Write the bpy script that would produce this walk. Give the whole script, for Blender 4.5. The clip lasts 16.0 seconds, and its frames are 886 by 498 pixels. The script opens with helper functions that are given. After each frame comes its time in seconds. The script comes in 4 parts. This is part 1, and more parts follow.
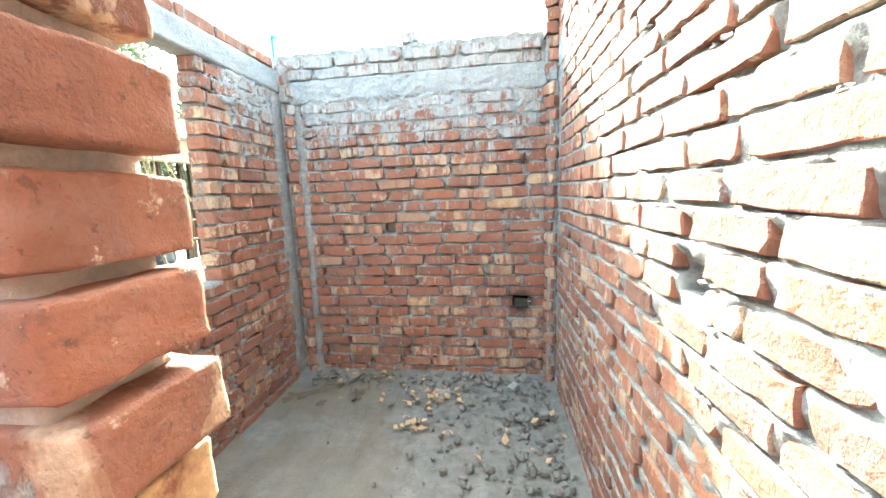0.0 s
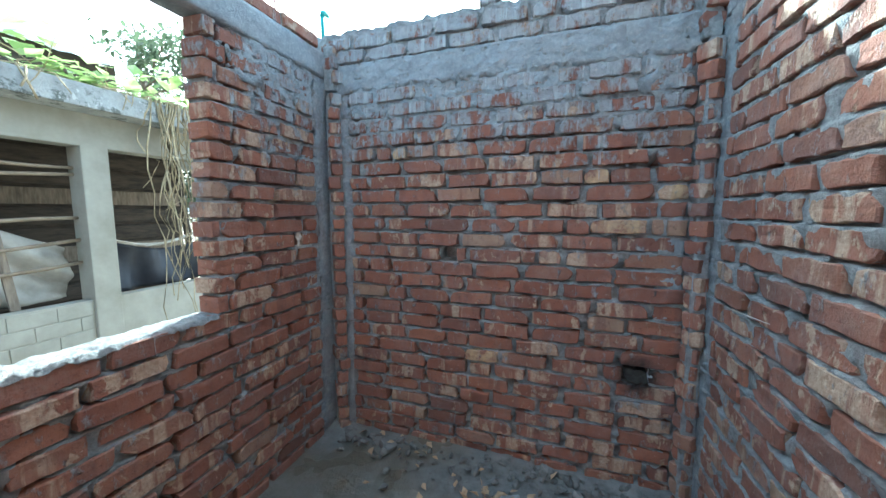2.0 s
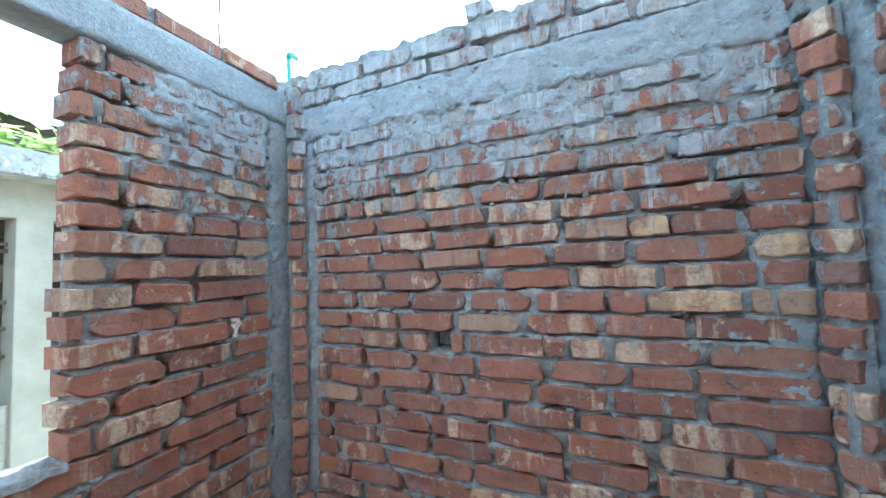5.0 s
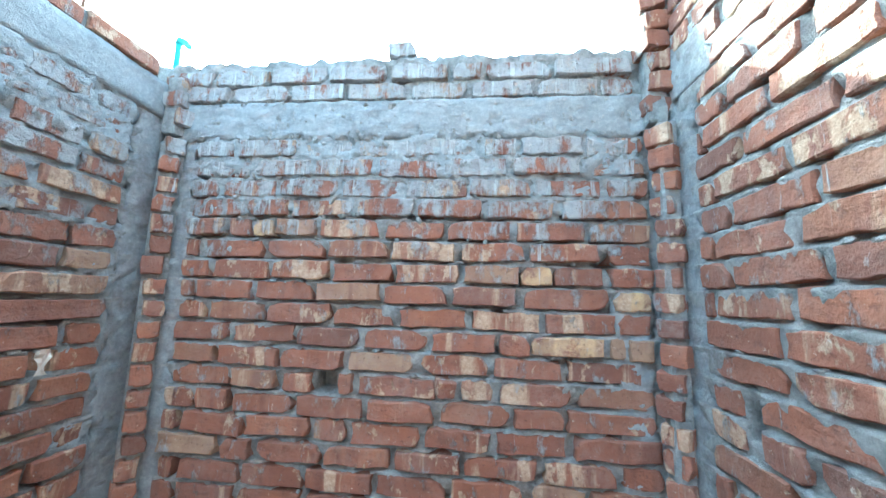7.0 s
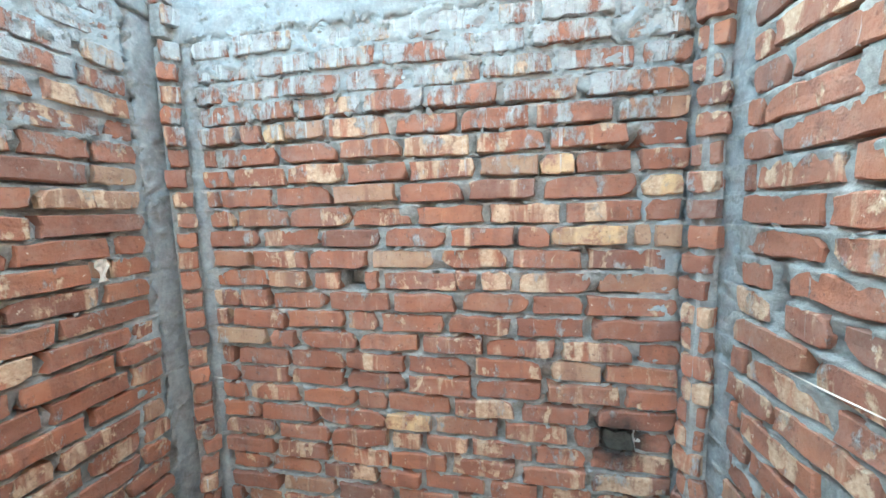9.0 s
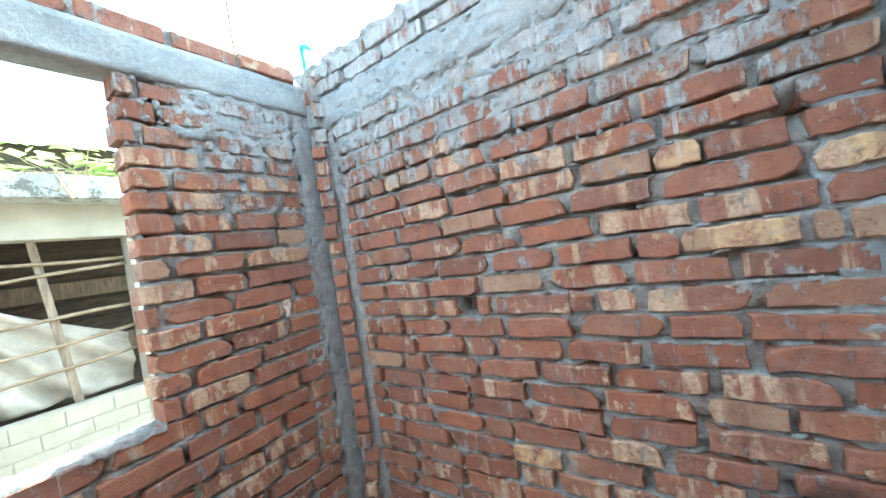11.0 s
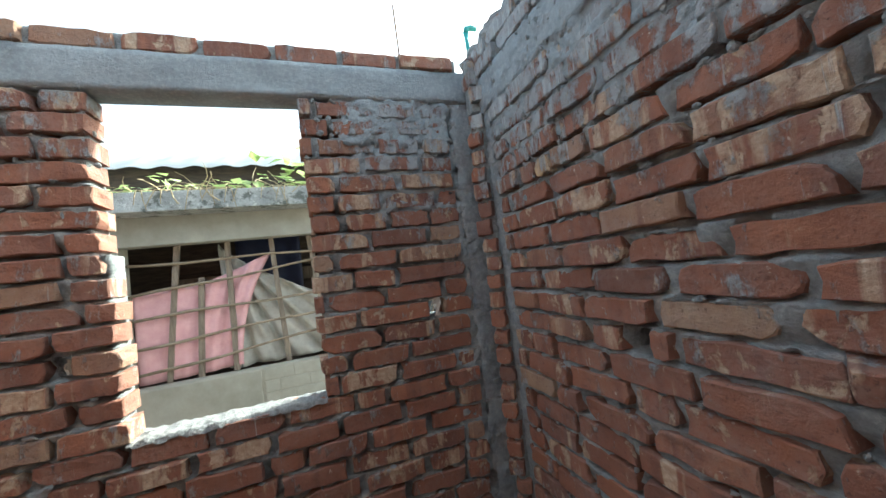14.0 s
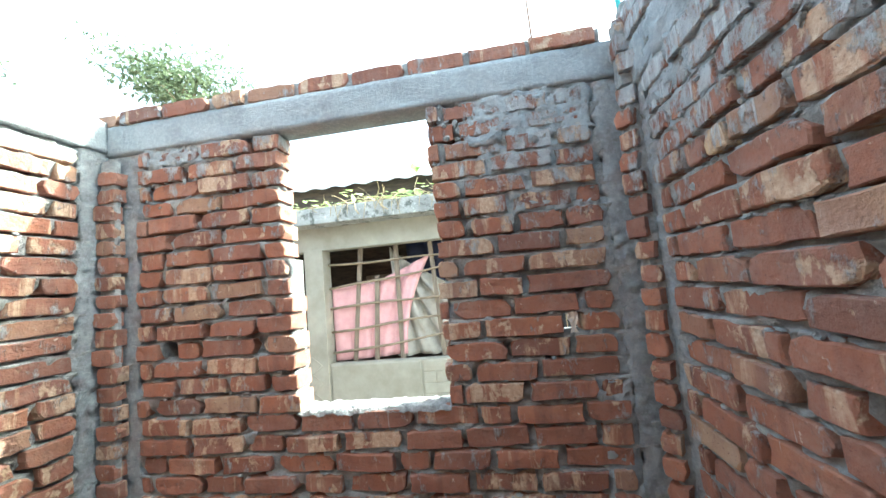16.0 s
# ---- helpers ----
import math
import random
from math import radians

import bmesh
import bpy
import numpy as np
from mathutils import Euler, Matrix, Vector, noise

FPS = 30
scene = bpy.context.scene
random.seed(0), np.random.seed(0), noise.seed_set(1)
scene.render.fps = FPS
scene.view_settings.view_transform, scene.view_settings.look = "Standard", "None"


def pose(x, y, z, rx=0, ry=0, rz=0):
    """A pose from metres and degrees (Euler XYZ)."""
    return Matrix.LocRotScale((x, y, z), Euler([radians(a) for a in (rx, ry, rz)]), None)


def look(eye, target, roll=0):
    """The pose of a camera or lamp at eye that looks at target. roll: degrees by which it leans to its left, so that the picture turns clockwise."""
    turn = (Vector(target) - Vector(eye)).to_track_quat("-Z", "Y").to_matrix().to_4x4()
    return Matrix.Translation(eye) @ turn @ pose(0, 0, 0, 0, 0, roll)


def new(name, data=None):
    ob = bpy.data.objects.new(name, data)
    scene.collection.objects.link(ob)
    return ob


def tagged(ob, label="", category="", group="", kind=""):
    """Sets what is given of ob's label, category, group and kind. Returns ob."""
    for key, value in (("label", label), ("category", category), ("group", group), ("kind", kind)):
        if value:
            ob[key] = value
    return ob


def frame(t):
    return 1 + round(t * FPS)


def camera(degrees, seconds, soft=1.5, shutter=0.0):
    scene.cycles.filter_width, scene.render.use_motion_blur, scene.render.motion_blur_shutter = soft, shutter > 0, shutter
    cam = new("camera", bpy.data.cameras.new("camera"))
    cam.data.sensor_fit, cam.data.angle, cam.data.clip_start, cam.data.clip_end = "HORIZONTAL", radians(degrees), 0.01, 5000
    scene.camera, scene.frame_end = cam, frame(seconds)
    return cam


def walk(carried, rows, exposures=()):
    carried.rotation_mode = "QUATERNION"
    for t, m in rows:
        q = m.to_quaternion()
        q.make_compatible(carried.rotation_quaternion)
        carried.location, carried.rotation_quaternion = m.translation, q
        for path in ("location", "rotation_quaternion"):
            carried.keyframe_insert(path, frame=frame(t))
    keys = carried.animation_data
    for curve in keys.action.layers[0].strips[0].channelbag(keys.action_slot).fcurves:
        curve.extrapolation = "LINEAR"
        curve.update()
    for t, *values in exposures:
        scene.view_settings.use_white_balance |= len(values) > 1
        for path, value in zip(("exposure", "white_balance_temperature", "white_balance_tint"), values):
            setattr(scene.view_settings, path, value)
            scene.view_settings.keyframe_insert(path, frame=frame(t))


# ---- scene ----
cam = camera(102.9, 16.0)
PATH = [
    (0, (-0.239, 0.131, 1.406), (-0.511, 2.087, 1.092), -2.1),
    (0.2, (-0.221, 0.2, 1.403), (-0.568, 2.143, 1.08), -2.0),
    (0.5, (-0.239, 0.344, 1.377), (-0.698, 2.262, 1.043), -1.0),
    (1, (-0.274, 0.518, 1.381), (-0.889, 2.404, 1.123), -0.6),
    (1.5, (-0.313, 0.659, 1.38), (-0.979, 2.515, 1.049), -1.3),
    (2, (-0.389, 0.827, 1.389), (-1.03, 2.709, 1.179), -0.0),
    (2.5, (-0.536, 0.987, 1.391), (-1.149, 2.89, 1.323), -0.4),
    (3, (-0.552, 1.058, 1.39), (-1.221, 2.935, 1.216), 0.2),
    (5.5, (-0.407, 1.421, 1.458), (-1.163, 3.247, 1.764), -1.7),
    (6, (-0.421, 1.399, 1.465), (-0.909, 3.282, 1.93), 0.9),
    (6.5, (-0.445, 1.391, 1.473), (-0.737, 3.316, 1.931), 2.0),
    (7, (-0.455, 1.408, 1.472), (-0.651, 3.379, 1.744), 1.9),
    (7.5, (-0.449, 1.416, 1.462), (-0.653, 3.402, 1.574), 1.4),
    (8, (-0.437, 1.427, 1.444), (-0.666, 3.408, 1.287), 1.1),
    (10.5, (-0.304, 1.475, 1.404), (-1.166, 3.271, 1.229), -8.5),
    (11, (-0.248, 1.498, 1.408), (-1.385, 3.143, 1.39), -8.9),
    (11.5, (-0.216, 1.507, 1.4), (-1.561, 2.986, 1.394), -9.6),
    (12, (-0.196, 1.526, 1.394), (-1.595, 2.955, 1.41), -7.1),
    (12.5, (-0.229, 1.596, 1.384), (-1.604, 3.049, 1.383), -4.0),
    (13, (-0.246, 1.728, 1.39), (-1.837, 2.938, 1.451), -4.9),
    (13.5, (-0.256, 1.809, 1.404), (-1.989, 2.805, 1.437), -8.1),
    (14, (-0.263, 1.92, 1.415), (-2.147, 2.586, 1.507), -7.0),
    (14.5, (-0.231, 2.029, 1.427), (-2.197, 2.366, 1.567), -6.3),
    (15, (-0.221, 2.113, 1.401), (-2.214, 2.115, 1.571), -6.5),
    (15.5, (-0.269, 2.111, 1.403), (-2.257, 1.956, 1.564), -6.7),
    (16, (-0.357, 2.117, 1.43), (-2.329, 1.84, 1.618), -5.2),
]

EXPOSURES = [
    (0, 3.48, 6050, -8), (0.3, 3.6, 5550, -8), (0.6, 3.4, 5250, -9), (1, 2.95, 5050, -9), (1.5, 2.2, 4950, -9),
    (2, 2.1, 4900, -10), (2.5, 2.55, 4800, -11), (3, 2.62, 4900, -12), (5.5, 2.8, 4850, -12), (7, 3.1, 5000, -13),
    (7.5, 3.3, 5350, -13), (8, 3.48, 5650, -14), (10.5, 3.7, 5450, -13), (11.5, 2.62, 5450, -9), (12.5, 2.46, 5350, -8),
    (13.5, 2.3, 5550, -7), (14.5, 1.15, 5750, -4), (15, 1.28, 5750, -5), (15.5, 2.35, 5600, -7), (16, 2.6, 5600, -7),
]
walk(cam, [(t, look(eye, target, roll)) for t, eye, target, roll in PATH], EXPOSURES)

# ---- world and sun ----
SUN_AZ, SUN_EL = 22.0, 38.6        # degrees to the left of +y, and up
world = bpy.data.worlds.new("sky")
scene.world = world
world.use_nodes = True
wn = world.node_tree
sky = wn.nodes.new("ShaderNodeTexSky")
sky.sky_type = "NISHITA"
sky.sun_disc = False
sky.sun_elevation = radians(SUN_EL)
sky.sun_rotation = radians(-SUN_AZ)
sky.dust_density = 9.0
sky.air_density = 1.0
sky.ozone_density = 0.2
haze = wn.nodes.new("ShaderNodeMix")            # bright thin cloud over the whole sky
haze.data_type, haze.blend_type = "RGBA", "ADD"
haze.inputs[0].default_value = 1.0
haze.inputs[7].default_value = (2.0, 2.1, 2.2, 1.0)
wn.links.new(sky.outputs[0], haze.inputs[6])
wn.links.new(haze.outputs[2], wn.nodes["Background"].inputs[0])
wn.nodes["Background"].inputs[1].default_value = 0.15
sun = new("sun", bpy.data.lights.new("sun", "SUN"))
sun.data.energy, sun.data.angle, sun.data.color = 5.0, radians(0.53), (1.0, 0.94, 0.84)
a, e = radians(SUN_AZ), radians(SUN_EL)
to_sun = Vector((-math.sin(a) * math.cos(e), math.cos(a) * math.cos(e), math.sin(e)))
sun.matrix_world = look(to_sun * 30, (0, 0, 0))
scene.view_settings.exposure = 0.0


# ---- materials ----
class Mat:
    """A small wrapper that strings shader nodes together."""
    def __init__(self, name, rough=0.9, metal=0.0):
        self.m = bpy.data.materials.new(name)
        self.m.use_nodes = True
        self.t = self.m.node_tree
        self.b = self.t.nodes["Principled BSDF"]
        self.b.inputs["Roughness"].default_value = rough
        self.b.inputs["Metallic"].default_value = metal
        self.pos = self.n("ShaderNodeNewGeometry").outputs["Position"]

    def n(self, kind, **kw):
        node = self.t.nodes.new(kind)
        for k, v in kw.items():
            node.inputs[k].default_value = v
        return node

    def link(self, src, dst):
        self.t.links.new(src, dst)

    def scaled(self, vec, scale):
        node = self.n("ShaderNodeMapping")
        node.inputs["Scale"].default_value = scale
        self.link(vec, node.inputs["Vector"])
        return node.outputs[0]

    def noise(self, scale, detail=4.0, rough=0.6, vec=None, lo=0.0, hi=1.0, dist=0.0):
        node = self.n("ShaderNodeTexNoise", Scale=scale, Detail=detail, Roughness=rough, Distortion=dist)
        self.link(vec or self.pos, node.inputs["Vector"])
        return self.ramp(node.outputs["Fac"], lo, hi) if (lo, hi) != (0.0, 1.0) else node.outputs["Fac"]

    def ramp(self, fac, lo, hi, a=0.0, b=1.0):
        node = self.n("ShaderNodeMapRange")
        for k, v in zip((1, 2, 3, 4), (lo, hi, a, b)):
            node.inputs[k].default_value = v
        self.link(fac, node.inputs[0])
        return node.outputs[0]

    def math(self, op, x, y):
        node = self.n("ShaderNodeMath")
        node.operation = op
        for i, v in enumerate((x, y)):
            if isinstance(v, (int, float)):
                node.inputs[i].default_value = v
            else:
                self.link(v, node.inputs[i])
        return node.outputs[0]

    def mix(self, fac, c1, c2):
        node = self.t.nodes.new("ShaderNodeMix")
        node.data_type = "RGBA"
        for sock, v in ((node.inputs[0], fac), (node.inputs[6], c1), (node.inputs[7], c2)):
            if isinstance(v, tuple):
                sock.default_value = (*v, 1.0)
            elif isinstance(v, (int, float)):
                sock.default_value = v
            else:
                self.link(v, sock)
        return node.outputs[2]

    def colors(self, fac, stops):
        node = self.n("ShaderNodeValToRGB")
        cr = node.color_ramp
        while len(cr.elements) < len(stops):
            cr.elements.new(0.5)
        for el, (p, c) in zip(cr.elements, stops):
            el.position, el.color = p, (*c, 1.0)
        self.link(fac, node.inputs[0])
        return node.outputs[0]

    def rnd(self):
        return self.n("ShaderNodeObjectInfo").outputs["Random"]

    def island(self):
        return self.n("ShaderNodeNewGeometry").outputs["Random Per Island"]

    def axis(self, i):
        node = self.n("ShaderNodeSeparateXYZ")
        self.link(self.pos, node.inputs[0])
        return node.outputs[i]

    def done(self, color, bump=None, strength=0.5, distance=0.01, rough=None):
        if isinstance(color, tuple):
            self.b.inputs["Base Color"].default_value = (*color, 1.0)
        else:
            self.link(color, self.b.inputs["Base Color"])
        if bump is not None:
            node = self.n("ShaderNodeBump", Strength=strength, Distance=distance)
            self.link(bump, node.inputs["Height"])
            self.link(node.outputs[0], self.b.inputs["Normal"])
        if rough is not None:
            self.link(rough, self.b.inputs["Roughness"])
        return self.m


CEMENT = (0.335, 0.370, 0.385)


def sooted(m, col):
    """Soot spread round the pocket low in the north wall."""
    dist = m.n("ShaderNodeVectorMath")
    dist.operation = "DISTANCE"
    m.link(m.pos, dist.inputs[0])
    dist.inputs[1].default_value = (-0.025, 2.70, 0.595)
    soot = m.ramp(m.math("ADD", dist.outputs["Value"], m.math("MULTIPLY", m.noise(25, 4, 0.6), 0.10)), 0.175, 0.11)
    return m.mix(m.math("MULTIPLY", soot, 0.93), col, (0.018, 0.016, 0.016))


def brick_material(name, pale=0.0, use_island=False):
    m = Mat(name, 0.92)
    r = m.island() if use_island else m.rnd()
    base = m.colors(r, [(0.0, (0.150, 0.078, 0.058)), (0.14, (0.235, 0.103, 0.067)), (0.38, (0.315, 0.134, 0.079)), (0.58, (0.215, 0.096, 0.064)),
                        (0.80, (0.330, 0.144, 0.082)), (0.93, (0.275, 0.137, 0.086)), (0.97, (0.330, 0.215, 0.140)), (1.0, (0.37, 0.27, 0.18))])
    if pale:
        base = m.mix(m.noise(16, 5, 0.6, lo=0.38, hi=0.50), base, (0.60, 0.45, 0.25))
    vec = m.n("ShaderNodeVectorMath")
    vec.operation = "ADD"
    m.link(m.pos, vec.inputs[0])
    m.link(m.math("MULTIPLY", r, 61.0), vec.inputs[1])
    own = vec.outputs[0]
    shade = m.noise(14, 5, 0.65, lo=0.3, hi=0.75)
    col = m.mix(m.math("MULTIPLY", shade, 0.65), base, (0.185, 0.085, 0.062))
    # kiln marks: bands across a brick, darker and paler than its body
    band = m.noise(9, 2, 0.5, vec=m.scaled(own, (1.7, 1.7, 0.12)))
    col = m.mix(m.math("MULTIPLY", m.ramp(band, 0.45, 0.36), 0.45), col, (0.150, 0.070, 0.055))
    # grey cement dust lying on the faces in broad clouds
    dust = m.math("MULTIPLY", m.noise(5.5, 6, 0.68, lo=0.42, hi=0.68), m.noise(45, 4, 0.7, lo=0.3, hi=0.6))
    col = m.mix(m.math("MULTIPLY", dust, 0.4), col, (0.30, 0.25, 0.225))
    # pale tan bands and broken patches, on some bricks more than others
    gate = m.math("MULTIPLY", m.math("FRACT", m.math("MULTIPLY", r, 37.3), 0.0), 0.17)
    bars = m.noise(8, 5, 0.55, vec=m.scaled(own, (1.6, 1.6, 0.22)), dist=0.35)
    patch = m.noise(13, 7, 0.62, vec=m.scaled(own, (1.3, 1.3, 0.8)), dist=0.3)
    worn = m.math("MAXIMUM", m.ramp(m.math("ADD", bars, gate), 0.675, 0.75), m.ramp(m.math("ADD", patch, gate), 0.685, 0.735))
    fine = m.noise(70, 4, 0.65, lo=0.35, hi=0.7)
    tan = m.mix(fine, (0.36, 0.255, 0.175), (0.56, 0.455, 0.335))
    col = m.mix(m.math("MULTIPLY", worn, 0.86), col, tan)
    grime = m.ramp(m.noise(24, 6, 0.72, vec=own), 0.57, 0.67)
    col = m.mix(m.math("MULTIPLY", grime, 0.5), col, (0.115, 0.064, 0.052))
    # cement slopped down from the ring beams: the north wall's top courses and the pier north of the window
    x, y, z = m.axis(0), m.axis(1), m.axis(2)
    north = m.math("MULTIPLY", m.ramp(y, 2.60, 2.655), m.ramp(x, 0.15, 0.05))
    high = m.math("MULTIPLY", m.ramp(z, 1.45, 2.06, 0.0, 0.20), north)
    pier = m.math("MULTIPLY", m.math("MULTIPLY", m.ramp(y, 1.98, 2.16), m.ramp(x, -1.70, -1.735)), m.ramp(z, 1.45, 2.05, 0.0, 0.165))
    rest = m.math("MULTIPLY", m.math("MULTIPLY", m.ramp(x, -1.70, -1.735), m.ramp(z, 1.85, 2.16)), 0.085)
    clean = m.math("SUBTRACT", 1.0, m.math("MULTIPLY", m.ramp(z, 2.29, 2.32), m.ramp(x, -1.70, -1.735)))
    slop = m.math("MULTIPLY", m.math("MAXIMUM", m.math("MAXIMUM", high, pier), rest), clean)
    blot = m.noise(15, 7, 0.72, vec=m.scaled(m.pos, (1.0, 1.0, 0.5)))
    smear = m.ramp(m.math("ADD", blot, slop), 0.580, 0.670)
    grey = m.mix(m.noise(30, 5, 0.7, lo=0.3, hi=0.7), tuple(v * 0.78 for v in CEMENT), tuple(v * 1.18 for v in CEMENT))
    col = m.mix(m.math("MULTIPLY", smear, 0.88), col, grey)
    drip = m.noise(38, 4, 0.6, vec=m.scaled(m.pos, (1.0, 1.0, 0.06)))
    run = m.math("MULTIPLY", m.math("MULTIPLY", m.ramp(z, 1.30, 2.05, 0.0, 0.16), north), clean)
    drip = m.ramp(m.math("ADD", drip, m.math("SUBTRACT", run, 0.10)), 0.60, 0.66)
    col = m.mix(m.math("MULTIPLY", drip, 0.8), col, (0.43, 0.47, 0.485))
    chalk = m.ramp(m.noise(34, 5, 0.65, vec=own), 0.66, 0.72)
    col = m.mix(m.math("MULTIPLY", chalk, 0.7), col, (0.58, 0.52, 0.44))
    col = sooted(m, col)
    pits = m.ramp(m.noise(75, 4, 0.7, vec=own), 0.62, 0.68)
    col = m.mix(m.math("MULTIPLY", pits, 0.6), col, (0.08, 0.045, 0.038))
    h = m.math("ADD", m.math("MULTIPLY", m.noise(90, 5, 0.7), 0.5), m.math("MULTIPLY", m.noise(18, 4, 0.6), 0.8))
    h = m.math("ADD", h, m.math("MULTIPLY", m.math("MULTIPLY", smear, m.noise(48, 5, 0.7)), 0.9))
    h = m.math("ADD", h, m.math("MULTIPLY", drip, 0.25))
    h = m.math("SUBTRACT", h, m.math("MULTIPLY", worn, 0.22))
    return m.done(col, h, 1.0, 0.012)


def cement_material(name, dark, light, scale=7.0, bump=0.6, red=0.0):
    m = Mat(name, 0.93)
    c = m.mix(m.noise(scale, 6, 0.7, lo=0.3, hi=0.7), dark, light)
    c = m.mix(m.math("MULTIPLY", m.noise(60, 3, 0.6, lo=0.45, hi=0.7), 0.35), c, tuple(v * 1.35 for v in light))
    if red:
        c = m.mix(m.math("MULTIPLY", m.noise(11, 4, 0.6, lo=0.5, hi=0.66), red), c, (0.24, 0.10, 0.065))
    if name == "mortar":
        c = sooted(m, c)
    h = m.math("ADD", m.math("MULTIPLY", m.noise(120, 5, 0.75), 1.3), m.math("MULTIPLY", m.noise(34, 6, 0.75), 1.8))
    return m.done(c, h, bump, 0.008)


brick_mat = brick_material("red_brick")
brick_stuff_mat = brick_material("red_brick_far", use_island=True)
tan_brick_mat = brick_material("tan_brick", 1.0)
mortar_mat = cement_material("mortar", (0.165, 0.180, 0.182), (0.400, 0.430, 0.432), 17, 1.0, 0.14)
jamb_mortar_mat = cement_material("jamb_mortar", (0.30, 0.27, 0.24), (0.48, 0.45, 0.41), 14, 0.8)
beam_mat = cement_material("beam_concrete", (0.235, 0.270, 0.288), (0.375, 0.420, 0.442), 6, 0.9)
column_mat = cement_material("column_concrete", (0.185, 0.208, 0.222), (0.375, 0.415, 0.435), 10, 1.0, 0.12)
sill_mat = cement_material("sill_mortar", (0.12, 0.125, 0.125), (0.34, 0.345, 0.34), 38, 1.0)


def slab_material():
    m = Mat("weathered_slab", 0.92)
    c = m.mix(m.noise(6, 6, 0.7, lo=0.3, hi=0.7), (0.24, 0.245, 0.235), (0.46, 0.46, 0.44))
    c = m.mix(m.math("MULTIPLY", m.noise(9, 7, 0.72, lo=0.53, hi=0.60), 0.8), c, (0.07, 0.075, 0.06))
    c = m.mix(m.math("MULTIPLY", m.noise(30, 5, 0.6, lo=0.60, hi=0.66), 0.7), c, (0.60, 0.60, 0.57))
    return m.done(c, m.noise(40, 6, 0.7), 0.9, 0.015)


slab_mat = slab_material()


def floor_material():
    m = Mat("damp_mud_floor")
    wet = m.noise(2.2, 3, 0.5, lo=0.34, hi=0.60)
    x = m.ramp(m.axis(0), -0.65, -1.0)
    wet = m.math("MULTIPLY", wet, m.math("ADD", m.math("MULTIPLY", x, 0.8), 0.2))
    dry = m.mix(m.noise(12, 6, 0.7, lo=0.3, hi=0.7), (0.10, 0.102, 0.095), (0.215, 0.22, 0.21))
    dry = m.mix(m.math("MULTIPLY", m.noise(45, 4, 0.6, lo=0.55, hi=0.7), 0.6), dry, (0.09, 0.085, 0.07))
    mud = m.mix(m.noise(5, 4, 0.6), (0.095, 0.082, 0.055), (0.16, 0.14, 0.10))
    col = m.mix(wet, dry, mud)
    h = m.math("ADD", m.noise(60, 5, 0.7), m.math("MULTIPLY", m.noise(14, 5, 0.7), 2.0))
    return m.done(col, h, 0.5, 0.012, m.ramp(wet, 0.0, 1.0, 0.85, 0.16))


def plain_material(name, c1, c2, scale=10.0, rough=0.85, bump=0.3, detail=4.0, metal=0.0, stretch=(1, 1, 1)):
    m = Mat(name, rough, metal)
    v = m.scaled(m.pos, stretch)
    f = m.noise(scale, detail, 0.65, vec=v, lo=0.3, hi=0.7)
    return m.done(m.mix(f, c1, c2), m.noise(scale * 4, 4, 0.7, vec=v), bump, 0.006)


floor_mat = floor_material()
ground_mat = plain_material("bare_earth", (0.13, 0.11, 0.08), (0.26, 0.22, 0.16), 3, 0.95)
plaster_mat = plain_material("cream_plaster", (0.26, 0.242, 0.197), (0.38, 0.356, 0.30), 4, 0.9, 0.2)
block_mat = plain_material("painted_block", (0.29, 0.272, 0.225), (0.385, 0.365, 0.31), 7, 0.9, 0.2)
wood_mat = plain_material("grey_timber", (0.13, 0.10, 0.075), (0.30, 0.24, 0.18), 8, 0.85, 0.4, stretch=(6, 6, 1))
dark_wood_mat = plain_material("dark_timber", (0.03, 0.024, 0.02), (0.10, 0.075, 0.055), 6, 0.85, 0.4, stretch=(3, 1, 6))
bamboo_mat = plain_material("bamboo", (0.17, 0.125, 0.08), (0.34, 0.27, 0.19), 9, 0.7, 0.3)
pink_mat = plain_material("pink_cloth", (0.62, 0.33, 0.34), (0.72, 0.43, 0.44), 14, 0.95, 0.2)
tarp_mat = plain_material("dirty_white_sheet", (0.36, 0.325, 0.27), (0.60, 0.57, 0.515), 6, 0.6, 0.3)
black_mat = plain_material("black_plastic_sheet", (0.010, 0.011, 0.016), (0.03, 0.032, 0.045), 5, 0.55, 0.3)
tin_mat = plain_material("corrugated_tin", (0.52, 0.52, 0.50), (0.72, 0.72, 0.71), 3, 0.5, 0.2, metal=0.2)
bark_mat = plain_material("bark", (0.09, 0.065, 0.045), (0.20, 0.15, 0.10), 14, 0.95, 0.6)
dry_stem_mat = plain_material("dry_stem", (0.26, 0.20, 0.11), (0.46, 0.38, 0.24), 20, 0.9, 0.3)
dry_leaf_mat = plain_material("dry_leaf", (0.30, 0.20, 0.11), (0.50, 0.37, 0.23), 30, 0.85, 0.3)
rubble_mat = plain_material("muddy_rubble", (0.085, 0.085, 0.078), (0.215, 0.215, 0.20), 16, 0.9, 0.6)
iron_mat = plain_material("rusty_bar", (0.10, 0.055, 0.035), (0.17, 0.10, 0.07), 30, 0.7, 0.3, metal=0.4)
pipe_mat = plain_material("teal_plastic", (0.03, 0.24, 0.24), (0.05, 0.32, 0.31), 10, 0.4, 0.05)
blue_mat = plain_material("dark_blue_sheet", (0.012, 0.018, 0.05), (0.02, 0.03, 0.09), 6, 0.6, 0.2)
soot_mat = plain_material("soot", (0.008, 0.008, 0.010), (0.03, 0.03, 0.035), 20, 0.95, 0.3)


